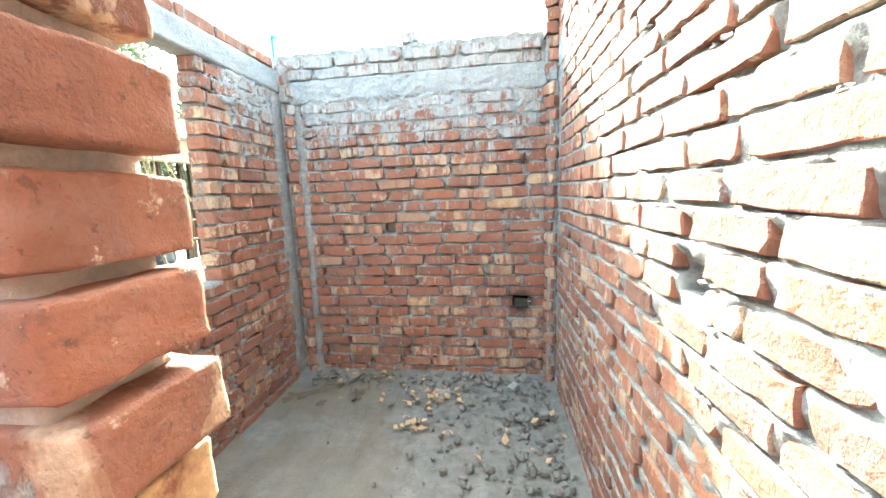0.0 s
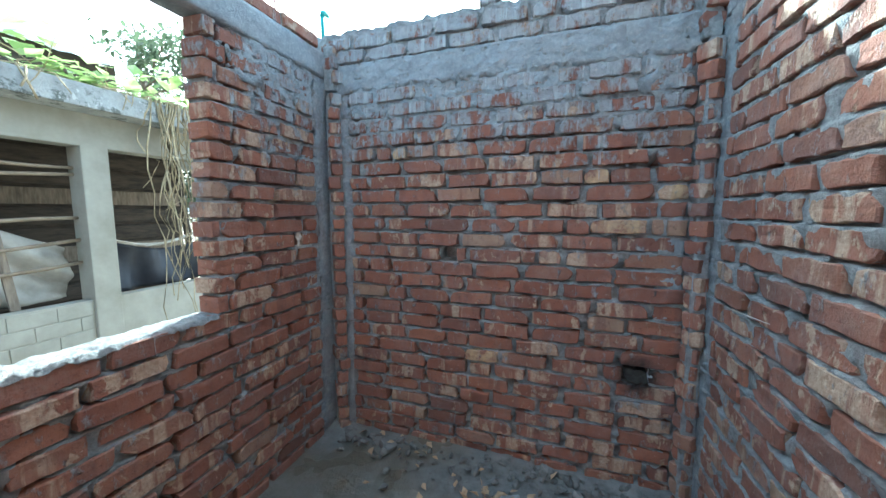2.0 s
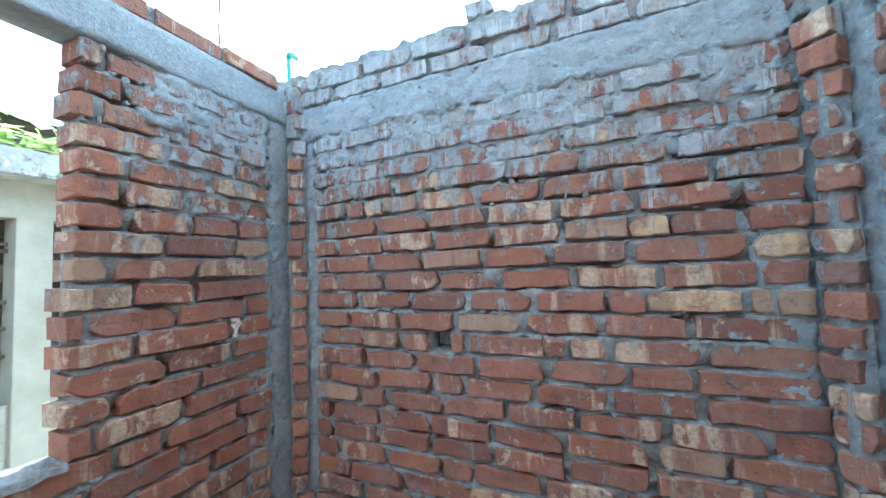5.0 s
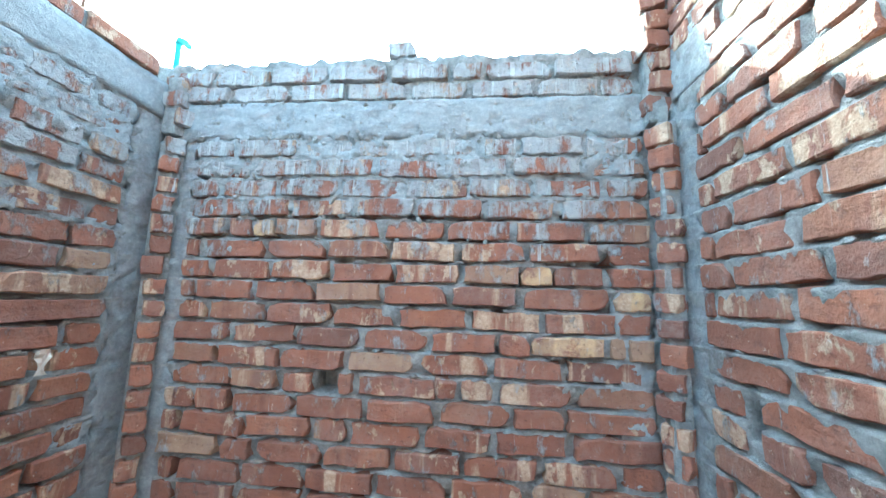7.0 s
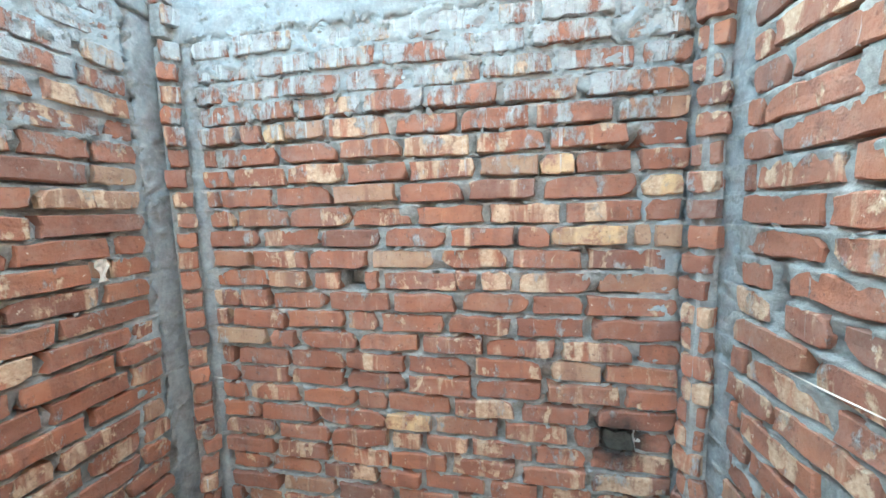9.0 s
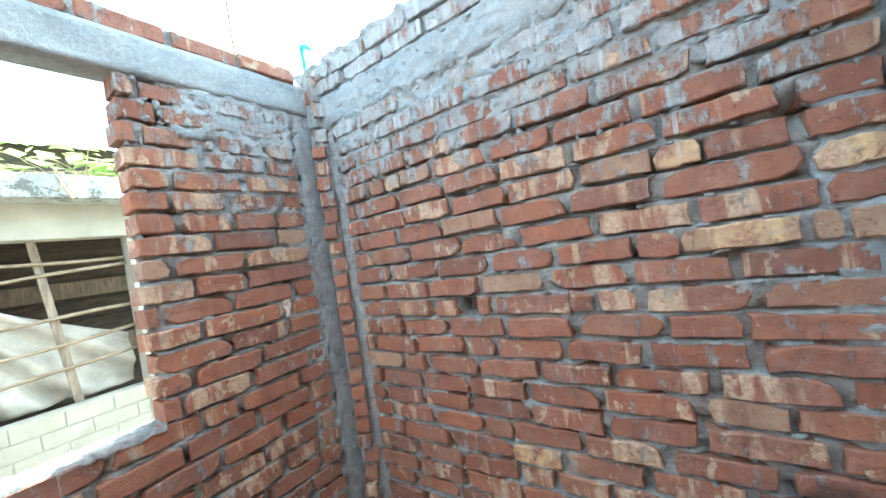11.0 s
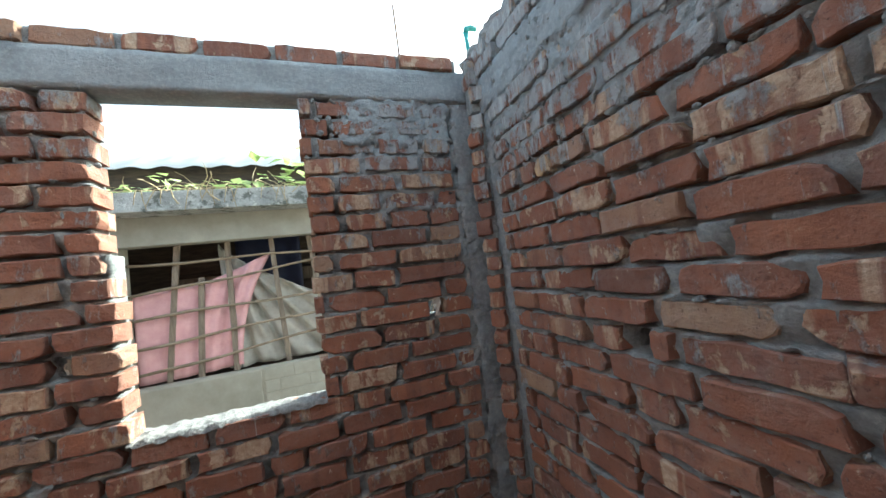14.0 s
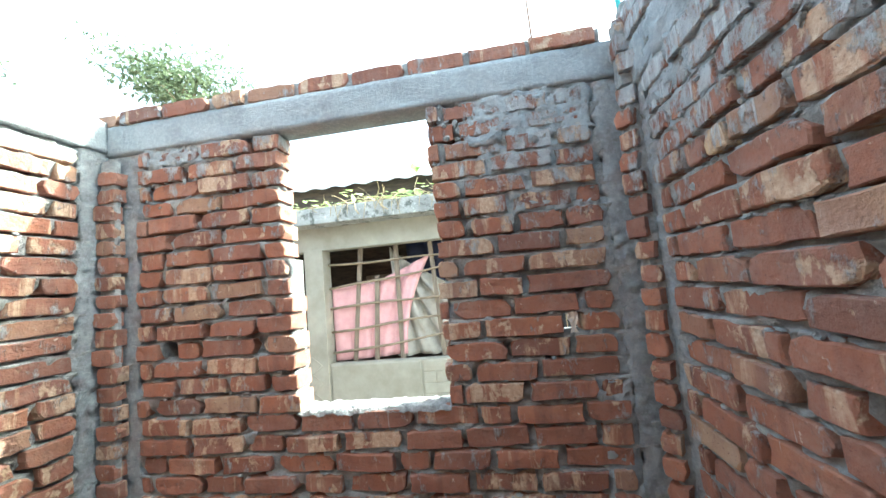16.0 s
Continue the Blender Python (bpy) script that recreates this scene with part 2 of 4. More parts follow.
def leaf_material(name, c1, c2):
    m = Mat(name, 0.5)
    col = m.mix(m.island(), c1, c2)
    m.b.inputs["Transmission Weight"].default_value = 0.0
    tr = m.n("ShaderNodeBsdfTranslucent")
    m.link(col, tr.inputs[0])
    m.link(col, m.b.inputs["Base Color"])
    mx = m.n("ShaderNodeMixShader")
    mx.inputs[0].default_value = 0.45
    m.link(m.b.outputs[0], mx.inputs[1])
    m.link(tr.outputs[0], mx.inputs[2])
    m.link(mx.outputs[0], m.t.nodes["Material Output"].inputs[0])
    return m.m


leaf_mat = leaf_material("tree_leaf", (0.075, 0.105, 0.055), (0.14, 0.175, 0.105))
creeper_mat = leaf_material("creeper_leaf", (0.20, 0.29, 0.085), (0.42, 0.49, 0.22))


# ---- mesh helpers ----
def mesh_object(name, verts, faces, material, parent=None, label="", smooth=False):
    me = bpy.data.meshes.new(name)
    me.from_pydata([tuple(v) for v in verts], [], faces)
    me.materials.append(material)
    if smooth:
        me.polygons.foreach_set("use_smooth", [True] * len(me.polygons))
    me.update()
    ob = new(name, me)
    if parent:
        ob.parent = parent
    if label:
        ob["label"] = label
    return ob


def part(name, bm, material, parent=None, label="", smooth=False):
    me = bpy.data.meshes.new(name)
    bmesh.ops.recalc_face_normals(bm, faces=bm.faces)
    bm.to_mesh(me)
    bm.free()
    me.materials.append(material)
    if smooth:
        me.polygons.foreach_set("use_smooth", [True] * len(me.polygons))
    ob = new(name, me)
    if parent:
        ob.parent = parent
    if label:
        ob["label"] = label
    return ob


def box_into(bm, x0, x1, y0, y1, z0, z1, bevel=0.0, jitter=0.0, m=None):
    made = bmesh.ops.create_cube(bm, size=1.0)["verts"]
    for v in made:
        v.co = Vector((x0 + (v.co.x + 0.5) * (x1 - x0), y0 + (v.co.y + 0.5) * (y1 - y0), z0 + (v.co.z + 0.5) * (z1 - z0)))
        if jitter:
            v.co += Vector([random.uniform(-jitter, jitter) for _ in range(3)])
    if bevel:
        edges = list({ed for v in made for ed in v.link_edges})
        out = bmesh.ops.bevel(bm, geom=edges, offset=bevel, segments=2, affect="EDGES", profile=0.6)
        made = list({v for f in out["faces"] for v in f.verts} | {v for v in made if v.is_valid})
    if m is not None:
        bmesh.ops.transform(bm, matrix=m, verts=[v for v in made if v.is_valid])


def box(name, x0, x1, y0, y1, z0, z1, material, parent=None, bevel=0.006, jitter=0.0, label=""):
    bm = bmesh.new()
    box_into(bm, x0, x1, y0, y1, z0, z1, bevel, jitter)
    return part(name, bm, material, parent, label)


def tube_into(bm, pts, radii, sides=6):
    """A tapered tube along points."""
    rings = []
    for i, p in enumerate(pts):
        p = Vector(p)
        d = (Vector(pts[min(i + 1, len(pts) - 1)]) - Vector(pts[max(i - 1, 0)])).normalized()
        u = d.orthogonal().normalized()
        w = d.cross(u)
        r = radii[i] if isinstance(radii, (list, tuple)) else radii
        rings.append([bm.verts.new(p + r * (math.cos(k * math.tau / sides) * u + math.sin(k * math.tau / sides) * w)) for k in range(sides)])
    for ra, rb in zip(rings, rings[1:]):
        best = min(range(sides), key=lambda s: (ra[0].co - rb[s].co).length)
        rb[:] = rb[best:] + rb[:best]
        for k in range(sides):
            bm.faces.new((ra[k], ra[(k + 1) % sides], rb[(k + 1) % sides], rb[k]))
    bm.faces.new(rings[0][::-1])
    bm.faces.new(rings[-1])


def tube(name, pts, radii, material, parent=None, sides=6, label=""):
    bm = bmesh.new()
    tube_into(bm, pts, radii, sides)
    return part(name, bm, material, parent, label, smooth=True)


def thing(name, at=(0, 0, 0), label="", category="", group="", kind=""):
    ob = new(name)
    ob.location = at
    ob.empty_display_size = 0.1
    return tagged(ob, label, category, group, kind)


# ---- plan ----
XW, XE, YN, YS = -1.75, 0.20, 2.68, 0.35      # inner wall faces
P, Z0 = 0.0803, -0.008                        # course height, first bed
SILL, LINTEL = Z0 + 12 * P, Z0 + 27 * P
WIN0, WIN1 = 1.268, 1.895                     # window along y
N_BAND = (Z0 + 26 * P, Z0 + 26 * P + 0.155)
W_BAND = (LINTEL, LINTEL + 0.15)


def wall_pose(side):
    """Local x along the wall, local y into it, z up."""
    return {"n": pose(0, YN, 0), "w": pose(XW, 0, 0, 0, 0, 90), "e": pose(XE, 0, 0, 0, 0, -90), "s": pose(0, YS, 0, 0, 0, 180)}[side]


def in_any(rects, u, z):
    return any(r[0] <= u <= r[1] and r[2] <= z <= r[3] for r in rects)


def slab_panel(name, side, u0, u1, z0, z1, d0, d1, material, step=0.016, rough=0.006, holes=(), recess=(), parent=None, grain=26.0, seed=0.0, kind="structure", label="", category="", top_wave=0.0, ragged=0.0, sag=0.0, voids=0.0, beds=None, rake=0.034):
    """An upright slab with an uneven inner face, holes through it and blind pockets."""
    nu, nz = max(2, round((u1 - u0) / step)), max(2, round((z1 - z0) / step))
    us, zs = np.linspace(u0, u1, nu + 1), np.linspace(z0, z1, nz + 1)
    if beds is not None:
        rows = {z0, z1}
        for k in range(-2, 60):
            rows |= {beds + k * P + o for o in (-0.009, -0.0025, 0.001, 0.009, 0.04)}
        zs = np.array(sorted(z for z in rows if z0 <= z <= z1))
        nz = len(zs) - 1
    front, back = [], []
    for z in zs:
        for u in us:
            q = Vector((u * grain + seed, z * grain * 1.3, seed * 3.1))
            d = d0 + rough * (noise.noise(q) + 0.6 * noise.noise(q * 2.7))
            if voids:
                d += voids * max(0.0, noise.noise(q * 0.62 + Vector((50, 0, 0))) - 0.06) * 2.2
            if beds is not None:
                ph = (z - beds + 0.02) % P - 0.02
                if 0.0 < ph < 0.02:
                    d += rake * (0.55 + noise.noise(q * 0.3 + Vector((0, 0, 31))))
                elif -0.02 < ph <= 0.0:
                    d -= 0.006
            if in_any(recess, u, z):
                d = d0 + 0.075
            zz = z
            if top_wave and z == zs[-1]:
                zz = z + top_wave * (noise.noise(Vector((u * 9, seed, 0))) + 0.7 * noise.noise(Vector((u * 31, seed, 5))))
            if sag and z == zs[0]:
                zz = z + sag * (noise.noise(Vector((u * 8, seed, 1))) + 0.8 * noise.noise(Vector((u * 27, seed, 7)))) - sag * 0.4
            uu = u
            if ragged and u in (us[0], us[-1]):
                uu = u + ragged * (noise.noise(Vector((u * 7, z * 14, seed))) + 0.7 * noise.noise(Vector((u, z * 40, seed + 3))))
                d = d + 0.012
            front.append((uu, d, zz))
            back.append((uu, d1, zz))
    w = nu + 1
    cells = {(i, j) for i in range(nu) for j in range(nz)
             if not in_any(holes, (us[i] + us[i + 1]) / 2, (zs[j] + zs[j + 1]) / 2)}
    n = len(front)
    faces = []
    for i, j in cells:
        c = (j * w + i, j * w + i + 1, (j + 1) * w + i + 1, (j + 1) * w + i)
        faces.append(c)
        faces.append(tuple(k + n for k in c[::-1]))
        for di, dj, e0, e1 in ((0, -1, 0, 1), (1, 0, 1, 2), (0, 1, 2, 3), (-1, 0, 3, 0)):
            if (i + di, j + dj) not in cells:
                faces.append((c[e0], c[e0] + n, c[e1] + n, c[e1]))
    ob = mesh_object(name, front + back, faces, material, parent, smooth=True)
    ob.matrix_world = wall_pose(side)
    return tagged(ob, label, category, kind=kind)


# ---- bricks ----
def brick_mesh(length, height, depth, seed, chip=0.35):
    """A hand-made brick: flat face, crumbled outline, a thin broken arris, now and then a spalled end. Front at y = 0."""
    rnd = random.Random(seed)
    hx, hz = length / 2, height / 2
    n_long = 6
    per = [(-1 + 2 * k / n_long, -1.0) for k in range(n_long)] + [(1, -1), (1, 0)] + [(1 - 2 * k / n_long, 1.0) for k in range(n_long)] + [(-1, 1), (-1, 0)]
    corners = [0, n_long, n_long + 2, 2 * n_long + 2]
    broken = rnd.sample(corners, rnd.choice((1, 1, 2))) if rnd.random() < 0.2 + chip else []
    outline, back = [], []
    for k, (a, b) in enumerate(per):
        corner = k in corners
        cut = rnd.uniform(0.001, 0.004) + (rnd.uniform(0.005, 0.014) if k in broken else 0.0)
        x = a * (hx - (cut if abs(a) == 1 else 0)) + (0 if corner else rnd.uniform(-0.006, 0.006))
        z = b * (hz - (cut * 0.7 if corner else 0)) + rnd.uniform(-0.0035, 0.003) * (1.5 if rnd.random() < 0.25 else 1.0)
        outline.append((x, z))
        back.append((a * hx, b * hz))
    n = len(outline)
    spall = rnd.choice((-1, 1)) if rnd.random() < 0.22 + 0.4 * chip - 0.14 else 0
    def face(x):
        return 0.012 * max(0.0, (x * spall / hx - 0.25)) if spall else 0.0
    v = []
    for x, z in outline:
        inset = rnd.uniform(0.002, 0.0055)
        v.append((x * (1 - inset / hx), rnd.uniform(-0.0015, 0.0015) + face(x), z * (1 - inset / hz)))
    for x, z in outline:
        v.append((x, 0.0035 + rnd.uniform(-0.001, 0.004) + face(x), z))
    for (x, z), (bx, bz) in zip(outline, back):
        v.append((bx, depth, bz))
    a = len(v)
    v += [(-hx * 0.45, rnd.uniform(-0.002, 0.002) + face(-hx * 0.45), 0), (hx * 0.45, rnd.uniform(-0.002, 0.002) + face(hx * 0.45), 0)]
    b = a + 1
    f = []
    for k in range(n):
        k1 = (k + 1) % n
        left = v[k][0] + v[k1][0] < 0
        f.append((k, k1, a if left else b))
        f.append((n + k, n + k1, k1, k))
        f.append((2 * n + k, 2 * n + k1, n + k1, n + k))
    mid_low, mid_top = n_long // 2, n_long + 2 + n_long // 2
    f.append((mid_low, b, a))
    f.append((mid_top, a, b))
    f.append(tuple(range(3 * n - 1, 2 * n - 1, -1)))
    me = bpy.data.meshes.new("brick")
    me.from_pydata(v, [], f)
    me.materials.append(brick_mat)
    me.update()
    return me


BH = 0.0645
FULL = [brick_mesh(0.235, BH, 0.108, s) for s in range(20)]
THREE = [brick_mesh(0.165, BH, 0.108, 50 + s) for s in range(10)]
HALF = [brick_mesh(0.11, BH, 0.108, 80 + s) for s in range(10)]


def lay_courses(side, u0, u1, first, last, openings, rnd, z_start=Z0):
    """The bricks of a wall: a list of (mesh, local matrix)."""
    out = []
    for k in range(first, last):
        zc = z_start + (k + 0.5) * P
        spans = [(u0, u1)]
        for a, b, c, d in openings:
            if c - 0.02 < zc < d + 0.02:
                nxt = []
                for s0, s1 in spans:
                    if b <= s0 or a >= s1:
                        nxt.append((s0, s1))
                    else:
                        if a > s0:
                            nxt.append((s0, a))
                        if b < s1:
                            nxt.append((b, s1))
                spans = nxt
        for s0, s1 in spans:
            s0 += rnd.uniform(-0.012, 0.010)
            s1 += rnd.uniform(-0.010, 0.012)
            u = s0
            first_len = rnd.choice((0.235, 0.11, 0.165)) if k % 2 else rnd.choice((0.11, 0.235, 0.05))
            ln = first_len
            while u < s1 - 0.02:
                gap = rnd.uniform(0.010, 0.027)
                if rnd.random() < 0.10:
                    ln *= rnd.choice((0.5, 0.72))
                ln *= rnd.uniform(0.94, 1.03)
                if s1 - u - ln - gap < 0.07:
                    ln = s1 - u
                    if ln > 0.30:
                        ln = ln * 0.55
                pool, base = (FULL, 0.235) if ln > 0.19 else (THREE, 0.165) if ln > 0.135 else (HALF, 0.11)
                h = rnd.uniform(0.94, 1.05)
                m = Matrix.Translation((u + ln / 2, rnd.uniform(-0.013, 0.006) * (0.3 if side == "e" else 1.0), zc + 0.005 * noise.noise(Vector((u * 2.2, k * 0.35, 7))) + rnd.uniform(-0.003, 0.003))) @ \
                    pose(0, 0, 0, rnd.uniform(-1.5, 1.5), rnd.gauss(0, 0.9), rnd.uniform(-1.4, 1.4)) @ Matrix.Diagonal((ln / base, 1, h, 1))
                out.append((rnd.choice(pool), m))
                u += ln + gap
                ln = 0.235
    return out


def place_bricks(side, bricks, parent, limit=300):
    """The first bricks up to the limit as pieces, the rest joined."""
    base = wall_pose(side)
    for me, m in bricks[:limit]:
        ob = new("brick", me)
        ob.parent = parent
        ob.matrix_parent_inverse = parent.matrix_world.inverted()
        ob.matrix_world = base @ m
    rest = bricks[limit:]
    if rest:
        verts, faces = [], []
        for me, m in rest:
            o = len(verts)
            verts += [base @ m @ vv.co for vv in me.vertices]
            faces += [tuple(i + o for i in pl.vertices) for pl in me.polygons]
        ob = mesh_object("upper_brickwork", verts, faces, brick_stuff_mat)
        ob.parent = parent
        ob.matrix_parent_inverse = parent.matrix_world.inverted()
        ob["kind"] = "stuff"


# ---- ground and floor ----
def ground_sheet():
    xs = np.concatenate([np.linspace(-400, -8, 14), np.linspace(-7, 6, 40), np.linspace(8, 400, 14)])
    ys = np.concatenate([np.linspace(-400, -6, 14), np.linspace(-5, 9, 42), np.linspace(11, 400, 14)])
    v = [(x, y, -0.09 + 0.03 * noise.noise(Vector((x, y, 0)))) for y in ys for x in xs]
    w = len(xs)
    f = [(j * w + i, j * w + i + 1, (j + 1) * w + i + 1, (j + 1) * w + i) for j in range(len(ys) - 1) for i in range(w - 1)]
    return tagged(mesh_object("ground", v, f, ground_mat, smooth=True), "bare brown earth around the buildings", "ground", kind="structure")


def room_floor():
    step = 0.022
    xs, ys = np.arange(XW - 0.03, XE + 0.04, step), np.arange(-0.6, YN + 0.04, step)
    def z(x, y):
        q = Vector((x * 4, y * 4, 0))
        lump = 0.012 * noise.noise(q) + 0.008 * noise.noise(q * 4)
        rough = max(0.0, min(1.0, (x + 1.1) / 0.6))
        edge = 0.03 * max(0, 1 - (YN - y) / 0.12) + 0.03 * max(0, 1 - (XE - x) / 0.1) + 0.015 * max(0, 1 - (x - XW) / 0.12)
        return 0.004 + lump * (0.45 + 0.8 * rough) + edge + rough * 0.03 * max(0, noise.noise(q * 5) - 0.05)
    v = [(x, y, z(x, y)) for y in ys for x in xs]
    w = len(xs)
    f = [(j * w + i, j * w + i + 1, (j + 1) * w + i + 1, (j + 1) * w + i) for j in range(len(ys) - 1) for i in range(w - 1)]
    return tagged(mesh_object("floor", v, f, floor_mat, smooth=True), "damp grey mud floor with wet patches", "floor", kind="structure")


ground_sheet()
room_floor()

# ---- walls: mortar cores, ring beams, corner columns ----
N_HOLE = (-1.03, -0.95, Z0 + 14 * P + 0.006, Z0 + 15 * P - 0.004)
SOOT_HOLE = (-0.085, 0.03, Z0 + 8 * P - 0.07, Z0 + 8 * P + 0.006)
N_POCKETS = [N_HOLE, SOOT_HOLE, (0.10, 0.15, 1.20, 1.245)]
W_THROUGH = [(2.355, 2.425, 1.205, 1.275), (1.085, 1.145, 1.205, 1.275)]
W_POCKETS = [(0.62, 0.70, 1.205, 1.275)]
E_POCKETS = [(-2.39, -2.33, 1.165, 1.225), (-1.03, -0.92, 1.165, 1.245)]
WIN_TOP = (WIN0 - 0.034, WIN0 + 0.05, SILL + 0.62, LINTEL)          # the south jamb leans out towards the lintel
window_hole = (WIN0 - 0.02, WIN1 + 0.02, SILL - 0.004, LINTEL + 0.03)
window_hole_top = (WIN_TOP[0] - 0.02, WIN_TOP[1], WIN_TOP[2], LINTEL + 0.03)

wall_n = slab_panel("wall_north", "n", XW - 0.12, XE, -0.1, N_BAND[0] + 0.01, 0.013, 0.12, mortar_mat, holes=N_POCKETS, rough=0.009, voids=0.040, step=0.0125, beds=Z0, seed=1.0,
                    label="rough red brick wall with smeared cement and drips", category="wall")
wall_w = slab_panel("wall_west", "w", 0.05, YN, -0.1, LINTEL + 0.004, 0.013, 0.115, mortar_mat, holes=[window_hole, window_hole_top] + W_THROUGH + W_POCKETS, rake=0.022, rough=0.009, voids=0.040, step=0.0125, beds=Z0, seed=2.0,
                    label="half-brick red wall with an unglazed window opening", category="wall")
wall_e = slab_panel("wall_east", "e", -YN - 0.1, 0.6, -0.1, 3.3, 0.006, 0.24, mortar_mat, holes=E_POCKETS, rough=0.006, rake=0.013, voids=0.024, seed=3.0, step=0.0145, beds=Z0,
                    label="tall weathered red brick wall, partly sunlit", category="wall")
wall_s = slab_panel("wall_south", "s", 0.74, -XW + 0.12, -0.1, 2.18, 0.013, 0.115, mortar_mat, rough=0.009, voids=0.035, step=0.0125, beds=Z0, seed=4.0,
                    label="red brick wall beside the door opening", category="wall")

# unseen walls south of the door, added to keep low sky light out
for nm, x0, x1, y0, y1 in (("wall_back", XW - 0.115, XE + 0.24, -1.72, -1.60), ("wall_back_west", XW - 0.115, XW, -1.60, 0.045), ("wall_back_east", XE + 0.006, XE + 0.24, -1.60, -0.605)):
    tagged(box(nm, x0, x1, y0, y1, -0.1, 2.35, brick_stuff_mat, None, 0.004), "unseen plain brick wall added to block low sky light from the south", "wall", kind="structure")

beam_n = slab_panel("beam_north", "n", XW - 0.12, XE - 0.03, N_BAND[0] + 0.012, N_BAND[1], -0.001, 0.125, beam_mat, rough=0.009, grain=20, seed=5.0, step=0.012, sag=0.034,
                    label="grey concrete ring beam over the brickwork", category="beam")
beam_w = slab_panel("beam_west", "w", 0.05, YN - 0.012, W_BAND[0] + 0.005, W_BAND[1], -0.002, 0.12, beam_mat, rough=0.006, grain=11, seed=6.0, step=0.02,
                    label="grey concrete ring beam forming the window lintel", category="beam")
beam_s = slab_panel("beam_south", "s", 0.50, -XW + 0.0, 2.183, 2.345, -0.004, 0.12, beam_mat, rough=0.006, grain=12, seed=7.0, step=0.02, top_wave=0.012,
                    label="grey concrete ring beam with rough cast edge", category="beam")
top_n = slab_panel("parapet_core", "n", XW - 0.12, XE - 0.05, N_BAND[1] + 0.003, N_BAND[1] + 0.192, 0.013, 0.115, mortar_mat, rough=0.008, seed=8.0, top_wave=0.02, voids=0.02, step=0.013,
                   parent=None, label="mortar of the parapet courses", category="wall")
cope_w = slab_panel("coping_core", "w", 0.05, YN - 0.06, W_BAND[1] + 0.003, W_BAND[1] + 0.068, 0.014, 0.105, mortar_mat, rough=0.008, seed=9.0,
                    label="mortar of the single coping course", category="wall")

# cast corner strips, a little proud and uneven
for side, a, b, top, sd in (("w", 2.56, 2.70, LINTEL, 11.0), ("n", XW + 0.05, XW + 0.145, N_BAND[0], 12.0), ("e", -2.66, -2.515, 2.23, 13.0),
                            ("n", 0.145, 0.23, N_BAND[0], 14.0), ("s", 1.63, 1.77, 2.18, 15.0), ("w", 0.36, 0.515, LINTEL, 16.0)):
    slab_panel("corner_column", side, a, b, -0.05, top, 0.006, 0.03, column_mat, rough=0.008, grain=24, seed=sd, step=0.011, ragged=0.036,
               label="grey cast concrete column strip in the corner", category="column")

# lumps of mortar squeezed out above the east strip
slab_panel("render_patch", "e", -2.62, -2.40, 2.16, 2.36, 0.002, 0.02, column_mat, rough=0.009, grain=16, seed=17.0, step=0.014, top_wave=0.02, ragged=0.03,
           label="smeared grey cement patch on the brick wall", category="render patch")


# cement slopped over the brick faces below the ring beams
for side, a, b, c, d, depth, sd in (("n", XW + 0.16, 0.12, 1.945, N_BAND[0] + 0.02, 0.0045, 21.0), ("n", XW + 0.20, 0.10, 1.79, 1.955, 0.0105, 22.0),
                                    ("w", 2.06, 2.55, 1.975, LINTEL + 0.008, 0.0025, 24.0), ("w", 2.10, 2.55, 1.68, 1.985, 0.0095, 25.0), ("w", 0.55, 0.98, 2.085, LINTEL + 0.008, 0.003, 26.0),
                                    ("w", 2.44, 2.57, 0.5, 1.70, 0.009, 27.0), ("n", 0.02, 0.14, 0.4, 1.68, 0.010, 28.0)):
    slab_panel("cement_smear", side, a, b, c, d, depth, 0.03, beam_mat, rough=0.013, grain=22, seed=sd, step=0.009, ragged=0.03, sag=0.03,
               label="rough grey cement slopped over the brick faces", category="render patch")


def sill():
    ny, nx = 60, 16
    v, f = [], []
    for j in range(ny + 1):
        y = WIN0 - 0.004 + (WIN1 - WIN0 + 0.008) * j / ny
        for i in range(nx + 1):
            x = XW - 0.125 + 0.128 * i / nx
            q = Vector((x * 30, y * 30, 0))
            drop = 0.018 if i in (0, nx) else 0.0
            wob = 0.004 * noise.noise(Vector((y * 40, 3, 0))) if i in (0, nx) else 0
            v.append((x + wob, y, SILL + 0.003 + 0.010 * noise.noise(q) + 0.007 * noise.noise(q * 2.3) - drop))
    w = nx + 1
    f = [(j * w + i, j * w + i + 1, (j + 1) * w + i + 1, (j + 1) * w + i) for j in range(ny) for i in range(nx)]
    return tagged(mesh_object("window_sill", v, f, sill_mat, smooth=True), "rough pale mortar bed on the window sill", "window sill", kind="structure")


sill()


